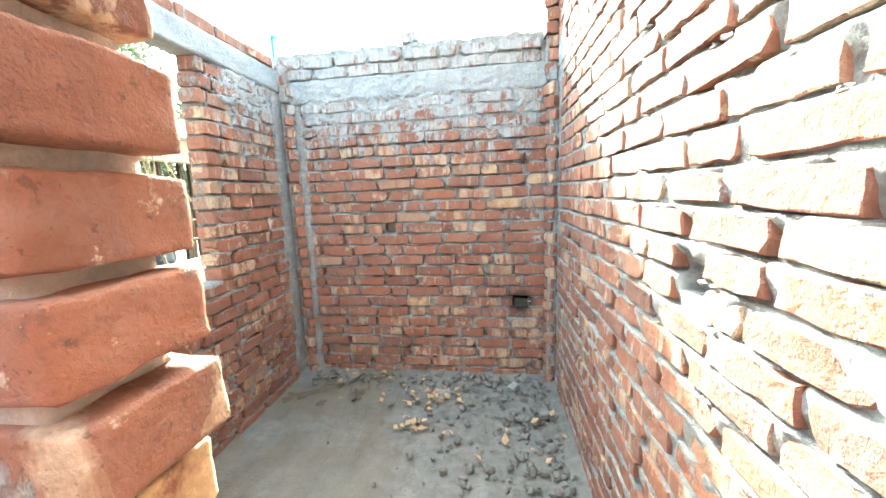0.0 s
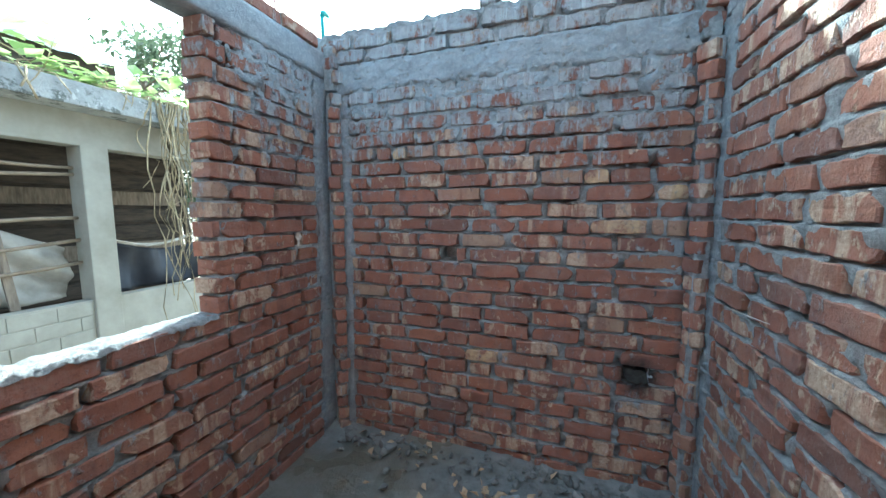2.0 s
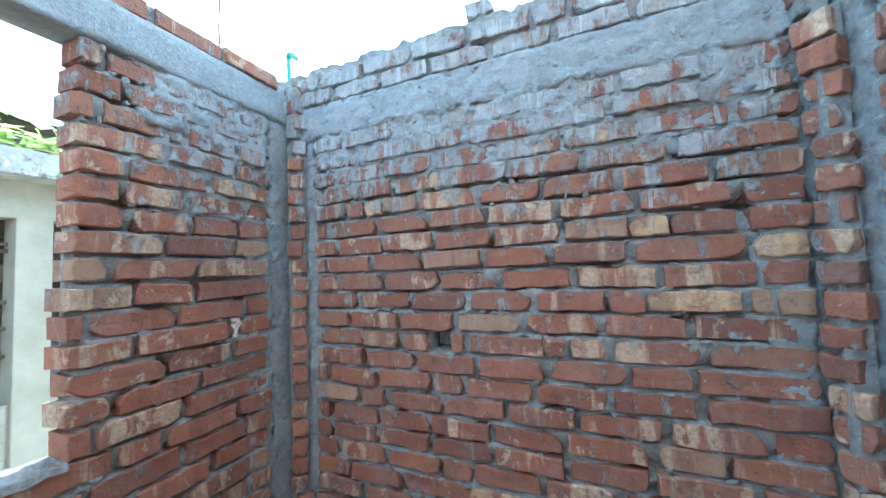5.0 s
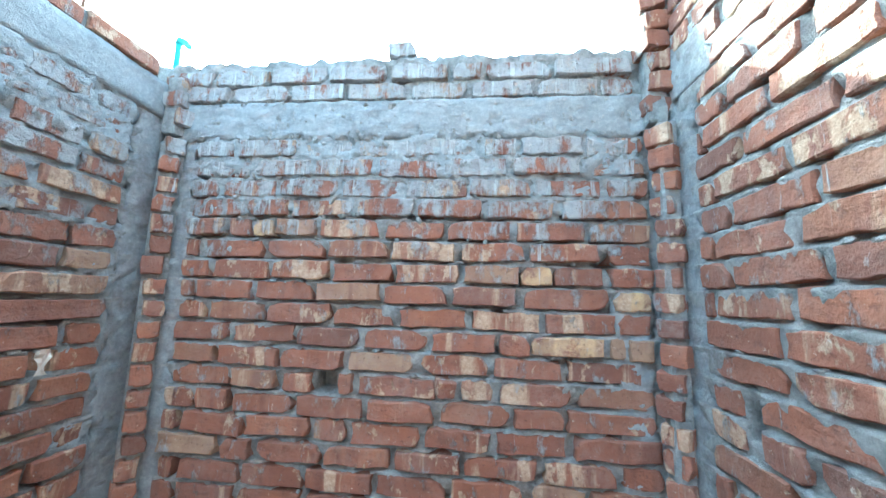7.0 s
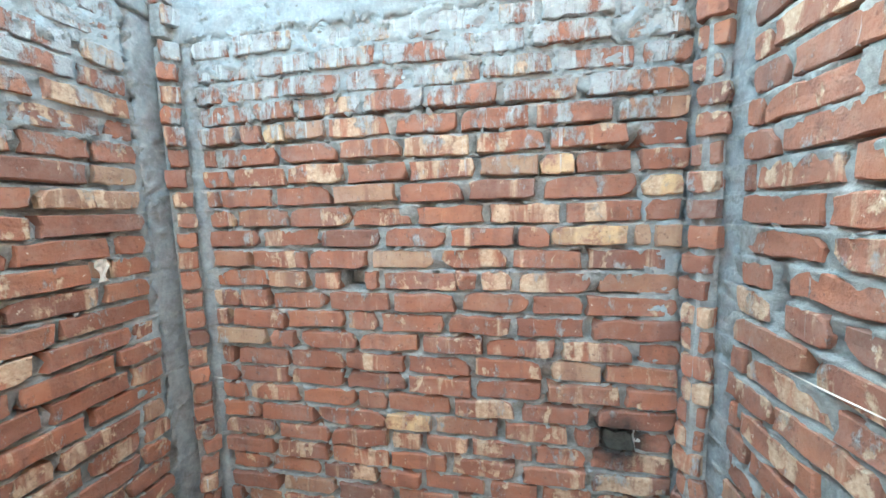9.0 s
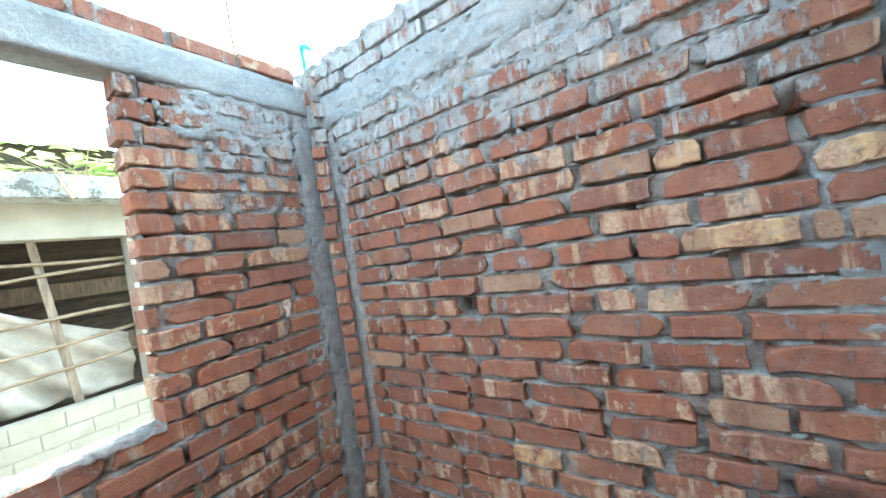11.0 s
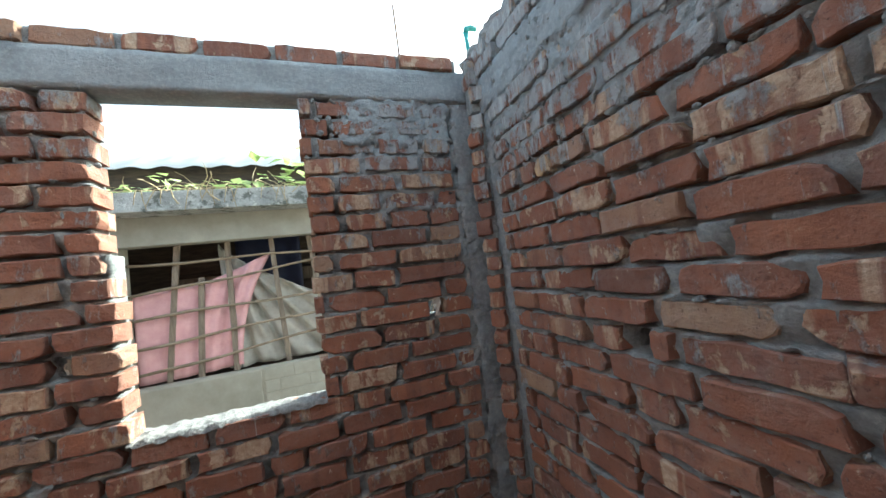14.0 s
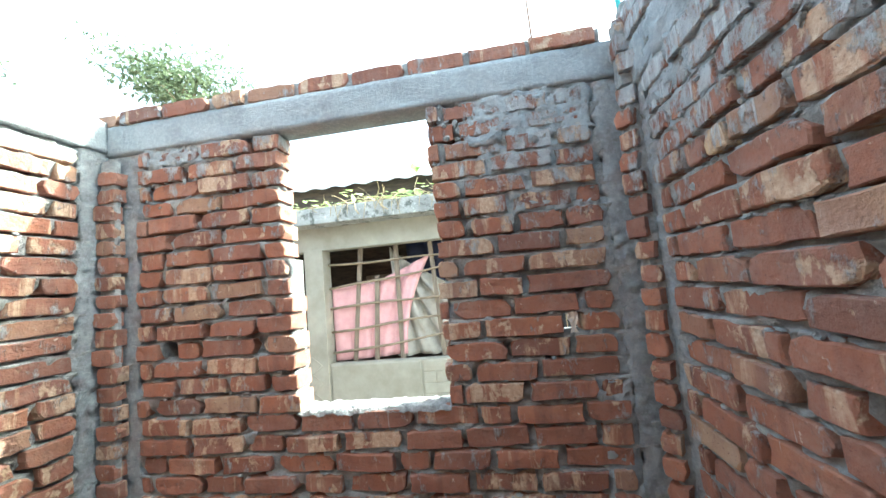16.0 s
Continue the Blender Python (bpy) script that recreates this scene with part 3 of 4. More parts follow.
# ---- stacked brick ends in the corners ----
def corner_stack(x0, x1, y0, y1, z_top, rz, seed):
    rnd = random.Random(seed)
    st = thing("brick_stack", ((x0 + x1) / 2, (y0 + y1) / 2, 0), "stack of broken brick ends toothed into the wall corner", "brick pier", "corner stacks")
    z = Z0
    while z + P < z_top + 0.02:
        me = HALF[rnd.randrange(len(HALF))]
        ob = new("brick", me)
        ob.parent = st
        sx, sy = (x1 - x0), (y1 - y0)
        if rz % 180:
            sx, sy = sy, sx
        # local front is -y: turned so that it looks into the room
        front = Matrix.Rotation(radians(rz), 4, "Z")
        off = rnd.uniform(-0.012, 0.012)
        ob.matrix_basis = Matrix.Translation((rnd.uniform(-0.008, 0.008), off, z + P / 2)) @ pose(0, 0, 0, rnd.uniform(-3, 3), rnd.uniform(-3, 3), rnd.uniform(-7, 7)) @ \
            front @ Matrix.Translation((0, -sy / 2, 0)) @ Matrix.Diagonal((sx / 0.11, sy / 0.108, rnd.uniform(0.85, 1.1), 1))
        z += P
    box("mortar", -(x1 - x0) / 2 + 0.010, (x1 - x0) / 2 - 0.014, -(y1 - y0) / 2 + 0.010, (y1 - y0) / 2 - 0.010, -0.05, z_top - 0.01, mortar_mat, st, 0.01, 0.004)
    return st


corner_stack(XW + 0.004, XW + 0.10, 2.632, 2.70, N_BAND[0] - 0.01, 45, 1)
corner_stack(0.135, 0.215, 2.585, 2.665, N_BAND[0] + 0.02, -45, 2)
corner_stack(XW + 0.002, XW + 0.055, YS + 0.0, YS + 0.10, LINTEL - 0.02, 90, 3)


def loose_toothing(at, count, seed, label):
    """Broken bricks and mortar left standing above the beams in a corner."""
    rnd = random.Random(seed)
    st = thing("brick_toothing", at, label, "brick pier", "corner toothings")
    z = 0.09
    for k in range(count):
        ob = new("brick", HALF[(k + seed) % len(HALF)])
        ob.parent = st
        ob.matrix_basis = pose(rnd.uniform(-0.015, 0.02), -0.06 + rnd.uniform(-0.02, 0.02), z, rnd.uniform(-5, 5), rnd.uniform(-5, 5), rnd.uniform(-30, 10)) @ Matrix.Diagonal((0.8, 0.9, 1.0, 1))
        z += 0.079
    box("mortar", -0.03, 0.035, -0.05, 0.04, 0.02, z - 0.06, mortar_mat, st, 0.012, 0.008)
    return st


loose_toothing((0.16, 2.68, N_BAND[0]), 9, 5, "ragged stack of broken bricks awaiting the next wall")
loose_toothing((XW + 0.030, 2.70, LINTEL - 0.085), 3, 6, "dark mortar-caked brick ends above the beam corner")
for side, pockets in (("n", N_POCKETS), ("w", W_POCKETS), ("e", E_POCKETS)):
    for a, b, c, d in pockets:
        sooty = (a, b, c, d) == SOOT_HOLE
        slab_panel("pocket_back", side, a - 0.03, b + 0.03, c - 0.02, d + 0.02, 0.108, 0.128, soot_mat if sooty else mortar_mat, rough=0.004, seed=40.0 + a,
                   label="soot-blackened back of a wall pocket" if sooty else "shadowed back of a missing-brick pocket", category="wall pocket")

charred = new("brick", brick_mesh(0.11, 0.066, 0.07, 501, chip=0.9))
charred.data.materials[0] = plain_material("charred_brick", (0.008, 0.009, 0.008), (0.060, 0.062, 0.055), 26, 0.9, 0.8)
charred.matrix_world = pose((SOOT_HOLE[0] + SOOT_HOLE[1]) / 2, YN + 0.010, Z0 + 7.5 * P - 0.004, -9, 2, 3)
tagged(charred, "soot-blackened half brick set loosely in a wall pocket", "brick")

loose = new("loose_brick", brick_mesh(0.12, 0.066, 0.108, 502, chip=0.8))
loose.matrix_world = pose(-0.775, YN + 0.012, N_BAND[1] + 0.232, 0, -6, 8)
tagged(loose, "cement-caked half brick lying on the parapet top", "brick")

# ---- outside: the neighbour's verandah ----
FX = -3.35
P1, P2 = (0.42, 0.60), (2.27, 2.42)
LOW = 0.800


def verandah():
    h = thing("neighbour_house", (FX, 1.5, -0.1), "cream plastered verandah with posts and a mossy flat roof slab", "house")
    def b(name, x0, x1, y0, y1, z0, z1, mat, label="", bev=0.008):
        ob = box(name, x0, x1, y0, y1, z0, z1, mat, None, bev, 0.0, label)
        ob.parent = h
        ob.matrix_parent_inverse = Matrix.Translation(h.location).inverted()
        return ob
    b("low_wall", FX - 0.11, FX - 0.012, -3.0, 4.6, -0.15, LOW, plaster_mat)
    for y0, y1 in (P1, P2, (-1.5, -1.33), (4.4, 4.6)):
        b("post", FX - 0.14, FX + 0.012, y0, y1, -0.15, 1.83, plaster_mat)
    b("eaves_beam", FX - 0.13, FX + 0.01, -3.0, 4.6, 1.81, 2.03, plaster_mat)
    b("roof_slab", FX - 2.6, FX + 0.20, -3.2, 4.8, 2.02, 2.16, slab_mat, "mossy weathered concrete slab edge")
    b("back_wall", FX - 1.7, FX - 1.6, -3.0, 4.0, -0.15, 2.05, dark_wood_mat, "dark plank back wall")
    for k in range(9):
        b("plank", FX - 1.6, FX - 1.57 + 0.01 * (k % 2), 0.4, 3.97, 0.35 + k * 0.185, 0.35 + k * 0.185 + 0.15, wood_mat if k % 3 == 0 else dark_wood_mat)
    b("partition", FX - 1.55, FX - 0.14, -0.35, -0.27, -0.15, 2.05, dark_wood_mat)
    b("floor_plinth", FX - 1.7, FX, -3.0, 4.6, -0.2, 0.1, plaster_mat)
    b("raised_panel", FX - 0.014, FX + 0.002, P1[1] + 0.02, 1.42, 0.05, LOW - 0.008, plaster_mat)
    rnd = random.Random(3)
    for k in range(8):
        z = LOW - 0.01 - (k + 1) * 0.092
        y = 1.44 + (0.11 if k % 2 else 0.0)
        if k % 2:
            b("block", FX - 0.016, FX - 0.007, 1.44, 1.54, z + 0.004, z + 0.088, block_mat, "", 0.003)
        while y < P2[0] - 0.03:
            y1 = min(y + 0.215, P2[0] - 0.005)
            b("block", FX - 0.016, FX - 0.007 + rnd.uniform(-0.001, 0.001), y, y1 - 0.006, z + 0.004, z + 0.088, block_mat, "", 0.003)
            y = y1
    # diamond relief scored on the post
    for pz in range(7):
        zz = 0.35 + pz * 0.075
        tube_pts = [(FX + 0.013, P1[0] + 0.03, zz), (FX + 0.013, P1[0] + 0.12, zz + 0.075)] if pz % 2 else [(FX + 0.013, P1[0] + 0.12, zz), (FX + 0.013, P1[0] + 0.03, zz + 0.075)]
        ob = tube("moulding", tube_pts, 0.004, plaster_mat, None, 5)
        ob.parent = h
        ob.matrix_parent_inverse = Matrix.Translation(h.location).inverted()
    return h


verandah()


def grille():
    g = thing("window_grille", (FX - 0.09, 1.45, LOW), "improvised grille of bamboo rods and wooden battens", "grille")
    rnd = random.Random(8)
    x = 0.0
    y0, y1 = P1[1] - 1.45 - 0.01, P2[0] - 1.45 + 0.01
    for low, high, top in ((0.80, 0.92, 1.86), (1.00, 1.055, 1.55), (1.24, 1.25, 1.86), (1.615, 1.565, 1.82), (1.95, 1.85, 1.86)):
        bm = bmesh.new()
        box_into(bm, -0.01, 0.01, -0.02, 0.02, 0.0, top - LOW, 0.003, 0.003)
        for v in bm.verts:
            v.co += Vector((-0.022, low - 1.45 + (high - low) * v.co.z / (top - LOW), 0))
        part("batten", bm, wood_mat, g)
    for z_a, z_b in ((0.875, 1.06), (1.07, 1.20), (1.285, 1.345), (1.455, 1.64), (1.68, 1.675)):
        n = 9
        pts = [(x + rnd.uniform(-0.004, 0.004), y0 + (y1 - y0) * i / n, z_a - LOW + (z_b - z_a) * i / n + 0.008 * math.sin(i * 1.1 + z_a * 9)) for i in range(n + 1)]
        tube("rod", pts, [0.0105 + 0.0015 * math.sin(i) for i in range(n + 1)], bamboo_mat, g, 6)
    return g


grille()


def cloth(name, corner_fn, nu, nv, material, label, category, thick=0.004):
    v = [corner_fn(i / nu, j / nv) for j in range(nv + 1) for i in range(nu + 1)]
    w = nu + 1
    f = [(j * w + i, j * w + i + 1, (j + 1) * w + i + 1, (j + 1) * w + i) for j in range(nv) for i in range(nu)]
    ob = mesh_object(name, v, f, material, smooth=True)
    mod = ob.modifiers.new("thickness", "SOLIDIFY")
    mod.thickness = thick
    return tagged(ob, label, category)


def pink(s, t):
    top = 1.475 + 0.05 * s + 0.18 * max(0.0, (s - 0.45) / 0.55) ** 1.2
    y = P1[1] + 0.01 + s * (0.68 + 0.27 * t * t)
    z = LOW + 0.01 + t * (top - LOW - 0.01) + 0.03 * (1 - t) * s * s
    x = FX - 0.125 + 0.016 * math.sin(s * 21 + 2 * t) * (0.4 + 0.6 * s) + 0.012 * math.sin(s * 47) * s
    return (x, y, z)


def white_sheet(s, t):
    y = 1.17 + s * 1.09
    top = 1.80 - 0.66 * s ** 0.75
    z = LOW + 0.005 + t * (top - LOW)
    ang = math.atan2(1.84 - z, y - 1.16)
    r = math.hypot(1.84 - z, y - 1.16)
    fold = (0.006 + 0.034 * min(1, r / 0.5)) * (math.sin(ang * 31) + 0.5 * math.sin(ang * 57 + 1.0)) + 0.01 * math.sin((s + t) * 23)
    return (FX - 0.19 + fold - 0.05 * s, y, z)


cloth("pink_cloth", pink, 46, 20, pink_mat, "faded pink cloth hung behind the bamboo grille", "cloth")
cloth("white_sheet", white_sheet, 70, 24, tarp_mat, "crumpled dirty white plastic sheet behind the grille", "plastic sheet")


def black_sheet(s, t):
    y = P2[1] - 0.02 + s * 1.05
    z = LOW - 0.01 + t * (0.42 - 0.16 * math.sin(math.pi * s) + 0.08 * s)
    return (FX - 0.20 + 0.03 * math.sin(s * 17 + 3 * t) + 0.012 * math.sin(s * 43), y, z)


cloth("black_sheet", black_sheet, 50, 14, black_mat, "slack black plastic sheet over the low wall", "plastic sheet")
cloth("blue_sheet", lambda s, t: (FX - 0.9 + 0.02 * math.sin(s * 15), 1.15 + s * 0.6, 1.0 + t * 0.95), 20, 8, blue_mat, "dark blue sheet hanging in the verandah", "cloth")


def rope():
    st = thing("slack_rope", (FX - 0.17, P2[1], 1.2), "pale twisted rope slung across the opening", "rope")
    for k in range(3):
        pts = [(0.012 * k, i / 14 * 1.0, 0.03 - 0.15 * math.sin(math.pi * (i / 14) ** 0.8) + 0.13 * (i / 14) + 0.008 * math.sin(i * 1.7 + k * 2)) for i in range(15)]
        tube("strand", pts, 0.007, tarp_mat, st, 5)
    return st


rope()


def timber_frame():
    st = thing("timber_frame", (FX - 0.35, 3.3, 0.0), "dark weathered timber lattice at the open verandah end", "timber frame")
    for y, x, tilt in ((0.0, 0.0, 4), (0.30, -0.05, 0), (0.55, -0.1, -2), (0.80, -0.12, 1)):
        bm = bmesh.new()
        box_into(bm, -0.02, 0.02, -0.022, 0.022, 0.1, 2.04, 0.004, 0.004)
        bmesh.ops.transform(bm, matrix=pose(x, y - 0.05, 0, tilt, 0, 0), verts=bm.verts)
        part("upright", bm, dark_wood_mat, st)
    for z0, z1 in ((1.62, 1.38), (1.42, 1.42), (1.18, 1.2), (0.95, 0.98)):
        tube("rail", [(0.01, -0.05, z0), (-0.13, 0.95, z1)], 0.018, dark_wood_mat, st, 6)
    return st


timber_frame()


# ---- roof over the slab, creeper, rods ----
def tin_roof():
    n, v, f = 120, [], []
    for i in range(n + 1):
        y = -2.6 + 5.6 * i / n
        b = 0.012 * math.sin(i * math.tau / 5)
        v += [(FX - 0.55, y, 2.56 + b), (FX - 2.4, y, 3.62 + b)]
    f = [(2 * i, 2 * i + 1, 2 * i + 3, 2 * i + 2) for i in range(n)]
    roof = thing("tin_roof_shed", (FX - 1.4, 0.2, 2.16), "low shed with a corrugated tin roof", "shed")
    ob = mesh_object("tin_sheet", v, f, tin_mat, smooth=True)
    mod = ob.modifiers.new("thickness", "SOLIDIFY")
    mod.thickness = 0.004
    for o in [ob, box("wall_plate", FX - 0.75, FX - 0.68, -2.5, 2.9, 2.16, 2.61, dark_wood_mat), box("rear_wall", FX - 2.4, FX - 2.3, -2.5, 2.9, 2.16, 3.3, dark_wood_mat)]:
        o.parent = roof
        o.matrix_parent_inverse = Matrix.Translation(roof.location).inverted()
    return roof


tin_roof()


def leaf_into(v, f, at, direction, up, length, width):
    d = Vector(direction).normalized()
    s = d.cross(Vector(up)).normalized()
    n = s.cross(d)
    at = Vector(at)
    o = len(v)
    v += [at, at + d * length * 0.4 + s * width / 2 + n * length * 0.06, at + d * length * 0.45 - n * length * 0.02, at + d * length * 0.4 - s * width / 2 + n * length * 0.06, at + d * length - n * length * 0.1]
    f += [(o, o + 1, o + 2), (o, o + 2, o + 3), (o + 1, o + 4, o + 2), (o + 2, o + 4, o + 3)]


def creeper():
    rnd = random.Random(12)
    c = thing("creeper_plant", (FX + 0.05, 1.5, 2.16), "tangled creeper with bright green leaves and dry stems", "creeper")
    base = Vector(c.location)
    bm = bmesh.new()
    for k in range(260):
        y = rnd.uniform(-0.4, 3.6)
        x = FX + rnd.uniform(-0.25, 0.16)
        p = Vector((x, y, 2.17))
        d = Vector((rnd.uniform(-0.5, 0.5), rnd.choice((-1, 1)) * rnd.uniform(0.4, 1), rnd.uniform(-0.05, 0.35)))
        pts = []
        for i in range(6):
            pts.append(p - base)
            p = p + d * 0.065
            d = (d + Vector((rnd.uniform(-0.5, 0.5), rnd.uniform(-0.5, 0.5), rnd.uniform(-0.55, 0.3)))).normalized()
            p.z = max(p.z, 2.165)
        tube_into(bm, pts, [0.005, 0.0045, 0.004, 0.0035, 0.003, 0.002], 4)
    part("runner", bm, dry_stem_mat, c, "pale dry stems")
    v, f = [], []
    for k in range(560):
        y = rnd.choice((rnd.uniform(-0.3, 1.6), rnd.uniform(1.7, 3.4), rnd.uniform(1.7, 3.2)))
        at = Vector((FX + rnd.uniform(-0.3, 0.12), y, 2.18 + rnd.uniform(0, 0.2) * rnd.random() * (1.9 if y > 1.5 else 0.7)))
        d = (rnd.uniform(-1, 1), rnd.uniform(-1, 1), rnd.uniform(-0.3, 0.5))
        ln = rnd.uniform(0.04, 0.11) * (1.35 if y > 1.5 else 1.0)
        leaf_into(v, f, at - base, d, (0.2, 0.1, 1), ln, ln * rnd.uniform(0.7, 1.0))
    lv = mesh_object("leaves", v, f, creeper_mat, c)
    lv["kind"] = "stuff"
    # dry strands hanging over the slab's edge
    for k in range(36):
        y = rnd.gauss(2.72, 0.12)
        x = FX + 0.20 + rnd.uniform(-0.01, 0.035)
        length = rnd.uniform(0.6, 1.7) if k > 4 else rnd.uniform(0.3, 0.5)
        n = 10
        ph = rnd.uniform(0, 6)
        pts = [(FX + 0.08 - base.x, y + 0.05 - base.y, 2.185 - base.z)]
        pts += [(x - base.x + 0.015 * math.sin(ph + i), y - base.y + 0.035 * math.sin(ph * 2 + i * 0.8) + 0.006 * i * rnd.uniform(-1, 1), 2.175 - base.z - length * i / n) for i in range(n + 1)]
        tube("hanging_stem", pts, [0.006] * 4 + [0.0045] * 4 + [0.003] * 4, dry_stem_mat, c, 4)
    for k in range(26):
        y, dz = rnd.uniform(0.3, 2.5), rnd.uniform(0.04, 0.15)
        wv = rnd.uniform(-0.07, 0.07)
        pts = [(FX + 0.12 - base.x, y - wv - base.y, 2.185 - base.z), (FX + 0.205 - base.x, y - base.y, 2.17 - base.z), (FX + 0.215 - base.x, y + wv * 0.5 - base.y, 2.16 - dz * 0.5 - base.z), (FX + 0.212 - base.x, y + wv - base.y, 2.16 - dz - base.z)]
        tube("hanging_stem", pts, [0.004, 0.004, 0.0035, 0.002], dry_stem_mat, c, 4)
    for y, dy, dz in ((1.95, 0.06, 0.16), (1.99, -0.04, 0.11), (1.0, 0.05, 0.1), (1.2, 0.1, 0.09), (2.7, 0.55, 0.75)):
        pts = [(FX + 0.19 - base.x, y - base.y, 2.175 - base.z), (FX + 0.225 - base.x, y + dy * 0.5 - base.y, 2.14 - dz * 0.4 - base.z), (FX + 0.22 - base.x, y + dy - base.y, 2.16 - dz - base.z)]
        tube("hanging_stem", pts, 0.006, dry_stem_mat, c, 4)
    return c


creeper()

tube("rebar", [(XW - 0.07, 2.372, 2.30), (XW - 0.075, 2.372, 2.5), (XW - 0.06, 2.365, 2.66)], 0.005, iron_mat)
tagged(bpy.data.objects["rebar"], "thin rusty reinforcing bar standing out of the wall top", "rebar")
pp = thing("water_pipe", (XW - 0.05, 2.73, 2.3), "teal plastic pipe with an elbow behind the wall corner", "pipe")
tube("riser", [(0, 0, -0.3), (0, -0.005, 0.2), (0, -0.008, 0.255)], 0.012, pipe_mat, pp, 10)
tube("elbow", [(0, -0.008, 0.25), (0, -0.002, 0.275), (0, 0.02, 0.283), (0, 0.05, 0.283)], 0.015, pipe_mat, pp, 10)


# ---- trees ----
def tree(name, at, height, spread, seed, leaves, leaf_len, label, crown_low=0.4, trunk=0.12):
    rnd = random.Random(seed)
    t = thing(name, at, label, "tree")
    bm = bmesh.new()
    ends = []
    top = Vector((rnd.uniform(-0.3, 0.3), rnd.uniform(-0.3, 0.3), height * 0.8))
    tube_into(bm, [(0, 0, -0.3), tuple(top * 0.35 + Vector((0.1, 0.05, 0))), tuple(top * 0.7), tuple(top)], [trunk, trunk * 0.8, trunk * 0.5, trunk * 0.15], 8)
    for k in range(16):
        s = rnd.uniform(crown_low, 0.95)
        a = rnd.uniform(0, math.tau)
        p0 = top * s
        r = spread * rnd.uniform(0.5, 1.0)
        p2 = p0 + Vector((math.cos(a) * r, math.sin(a) * r, rnd.uniform(0.05, 0.45) * spread))
        p1 = (p0 + p2) / 2 + Vector((0, 0, 0.1 * spread))
        tube_into(bm, [tuple(p0), tuple(p1), tuple(p2)], [trunk * 0.3, trunk * 0.18, trunk * 0.05], 5)
        ends += [p2, p1, (p1 + p2) / 2]
        for q in range(2):
            p3 = p1 + Vector((rnd.uniform(-1, 1), rnd.uniform(-1, 1), rnd.uniform(-0.1, 0.7))) * spread * 0.4
            tube_into(bm, [tuple(p1), tuple(p3)], [trunk * 0.12, trunk * 0.03], 4)
            ends.append(p3)
    part("trunk", bm, bark_mat, t)
    v, f = [], []
    for k in range(leaves):
        c = rnd.choice(ends)
        o = Vector((rnd.gauss(0, 1), rnd.gauss(0, 1), rnd.gauss(0, 0.7))) * spread * 0.13
        ln = leaf_len * rnd.uniform(0.6, 1.3)
        leaf_into(v, f, c + o, (rnd.uniform(-1, 1), rnd.uniform(-1, 1), rnd.uniform(-0.9, 0.3)), (rnd.uniform(-0.3, 0.3), 0.2, 1), ln, ln * 0.5)
    cr = mesh_object("crown", v, f, leaf_mat, t)
    cr["kind"] = "stuff"
    return t


tree("broadleaf_tree", (-8.2, -5.45, -0.1), 9.4, 2.0, 21, 6500, 0.14, "broadleaf tree with an open leafy crown beyond the house", 0.6)
tree("slender_tree", (-5.2, -7.0, -0.1), 7.6, 1.3, 22, 2500, 0.14, "slender tree with a sparse crown", 0.7, 0.08)
for k, (x, y, h) in enumerate(((-6.2, 6.4, 5.2), (-5.0, 7.8, 3.6), (-7.6, 5.6, 6.0))):
    tree("garden_tree", (x, y, -0.1), h, 1.7, 30 + k, 6000, 0.13, "bushy garden tree in bright sun", 0.25, 0.09)


# ---- debris on the floor ----
def debris():
    rnd = random.Random(44)
    bm = bmesh.new()
    for k in range(650):
        x = XE - 0.06 - abs(rnd.gauss(0, 0.42))
        y = rnd.uniform(1.0, YN - 0.03)
        if rnd.random() < 0.3:
            y = YN - 0.03 - abs(rnd.gauss(0, 0.12))
            x = rnd.uniform(XW + 0.1, XE - 0.05)
        if x < XW + 0.08:
            continue
        r = rnd.choice((0.006, 0.009, 0.013, 0.02)) * rnd.uniform(0.7, 1.4)
        made = bmesh.ops.create_icosphere(bm, subdivisions=1, radius=r)["verts"]
        for vv in made:
            vv.co *= rnd.uniform(0.7, 1.25)
        bmesh.ops.transform(bm, matrix=pose(x, y, 0.018 + r * 0.3, rnd.uniform(0, 90), 0, rnd.uniform(0, 360)) @ Matrix.Diagonal((1.3, 1, 0.7, 1)), verts=made)
    ob = part("rubble", bm, rubble_mat)
    return tagged(ob, "small muddy clods and mortar crumbs scattered on the floor", "rubble", kind="stuff")


def litter():
    rnd = random.Random(45)
    v, f = [], []
    for cx, cy, n, r in ((-0.74, 2.02, 16, 0.045), (-0.62, 2.32, 34, 0.09), (-0.72, 2.26, 14, 0.09), (-1.2, 2.5, 18, 0.25), (-0.2, 2.0, 14, 0.35)):
        for k in range(n):
            at = (cx + rnd.gauss(0, r), min(cy + rnd.gauss(0, r * 0.7), YN - 0.03), 0.03 + rnd.uniform(0, 0.018))
            ln = rnd.uniform(0.03, 0.07)
            leaf_into(v, f, at, (rnd.uniform(-1, 1), rnd.uniform(-1, 1), rnd.uniform(-0.15, 0.5)), (rnd.uniform(-0.6, 0.6), rnd.uniform(-0.6, 0.6), 1), ln, ln * 0.6)
    ob = mesh_object("dry_leaves", v, f, dry_leaf_mat)
    return tagged(ob, "curled tan dry leaves and scraps on the floor", "dry leaves", kind="stuff")


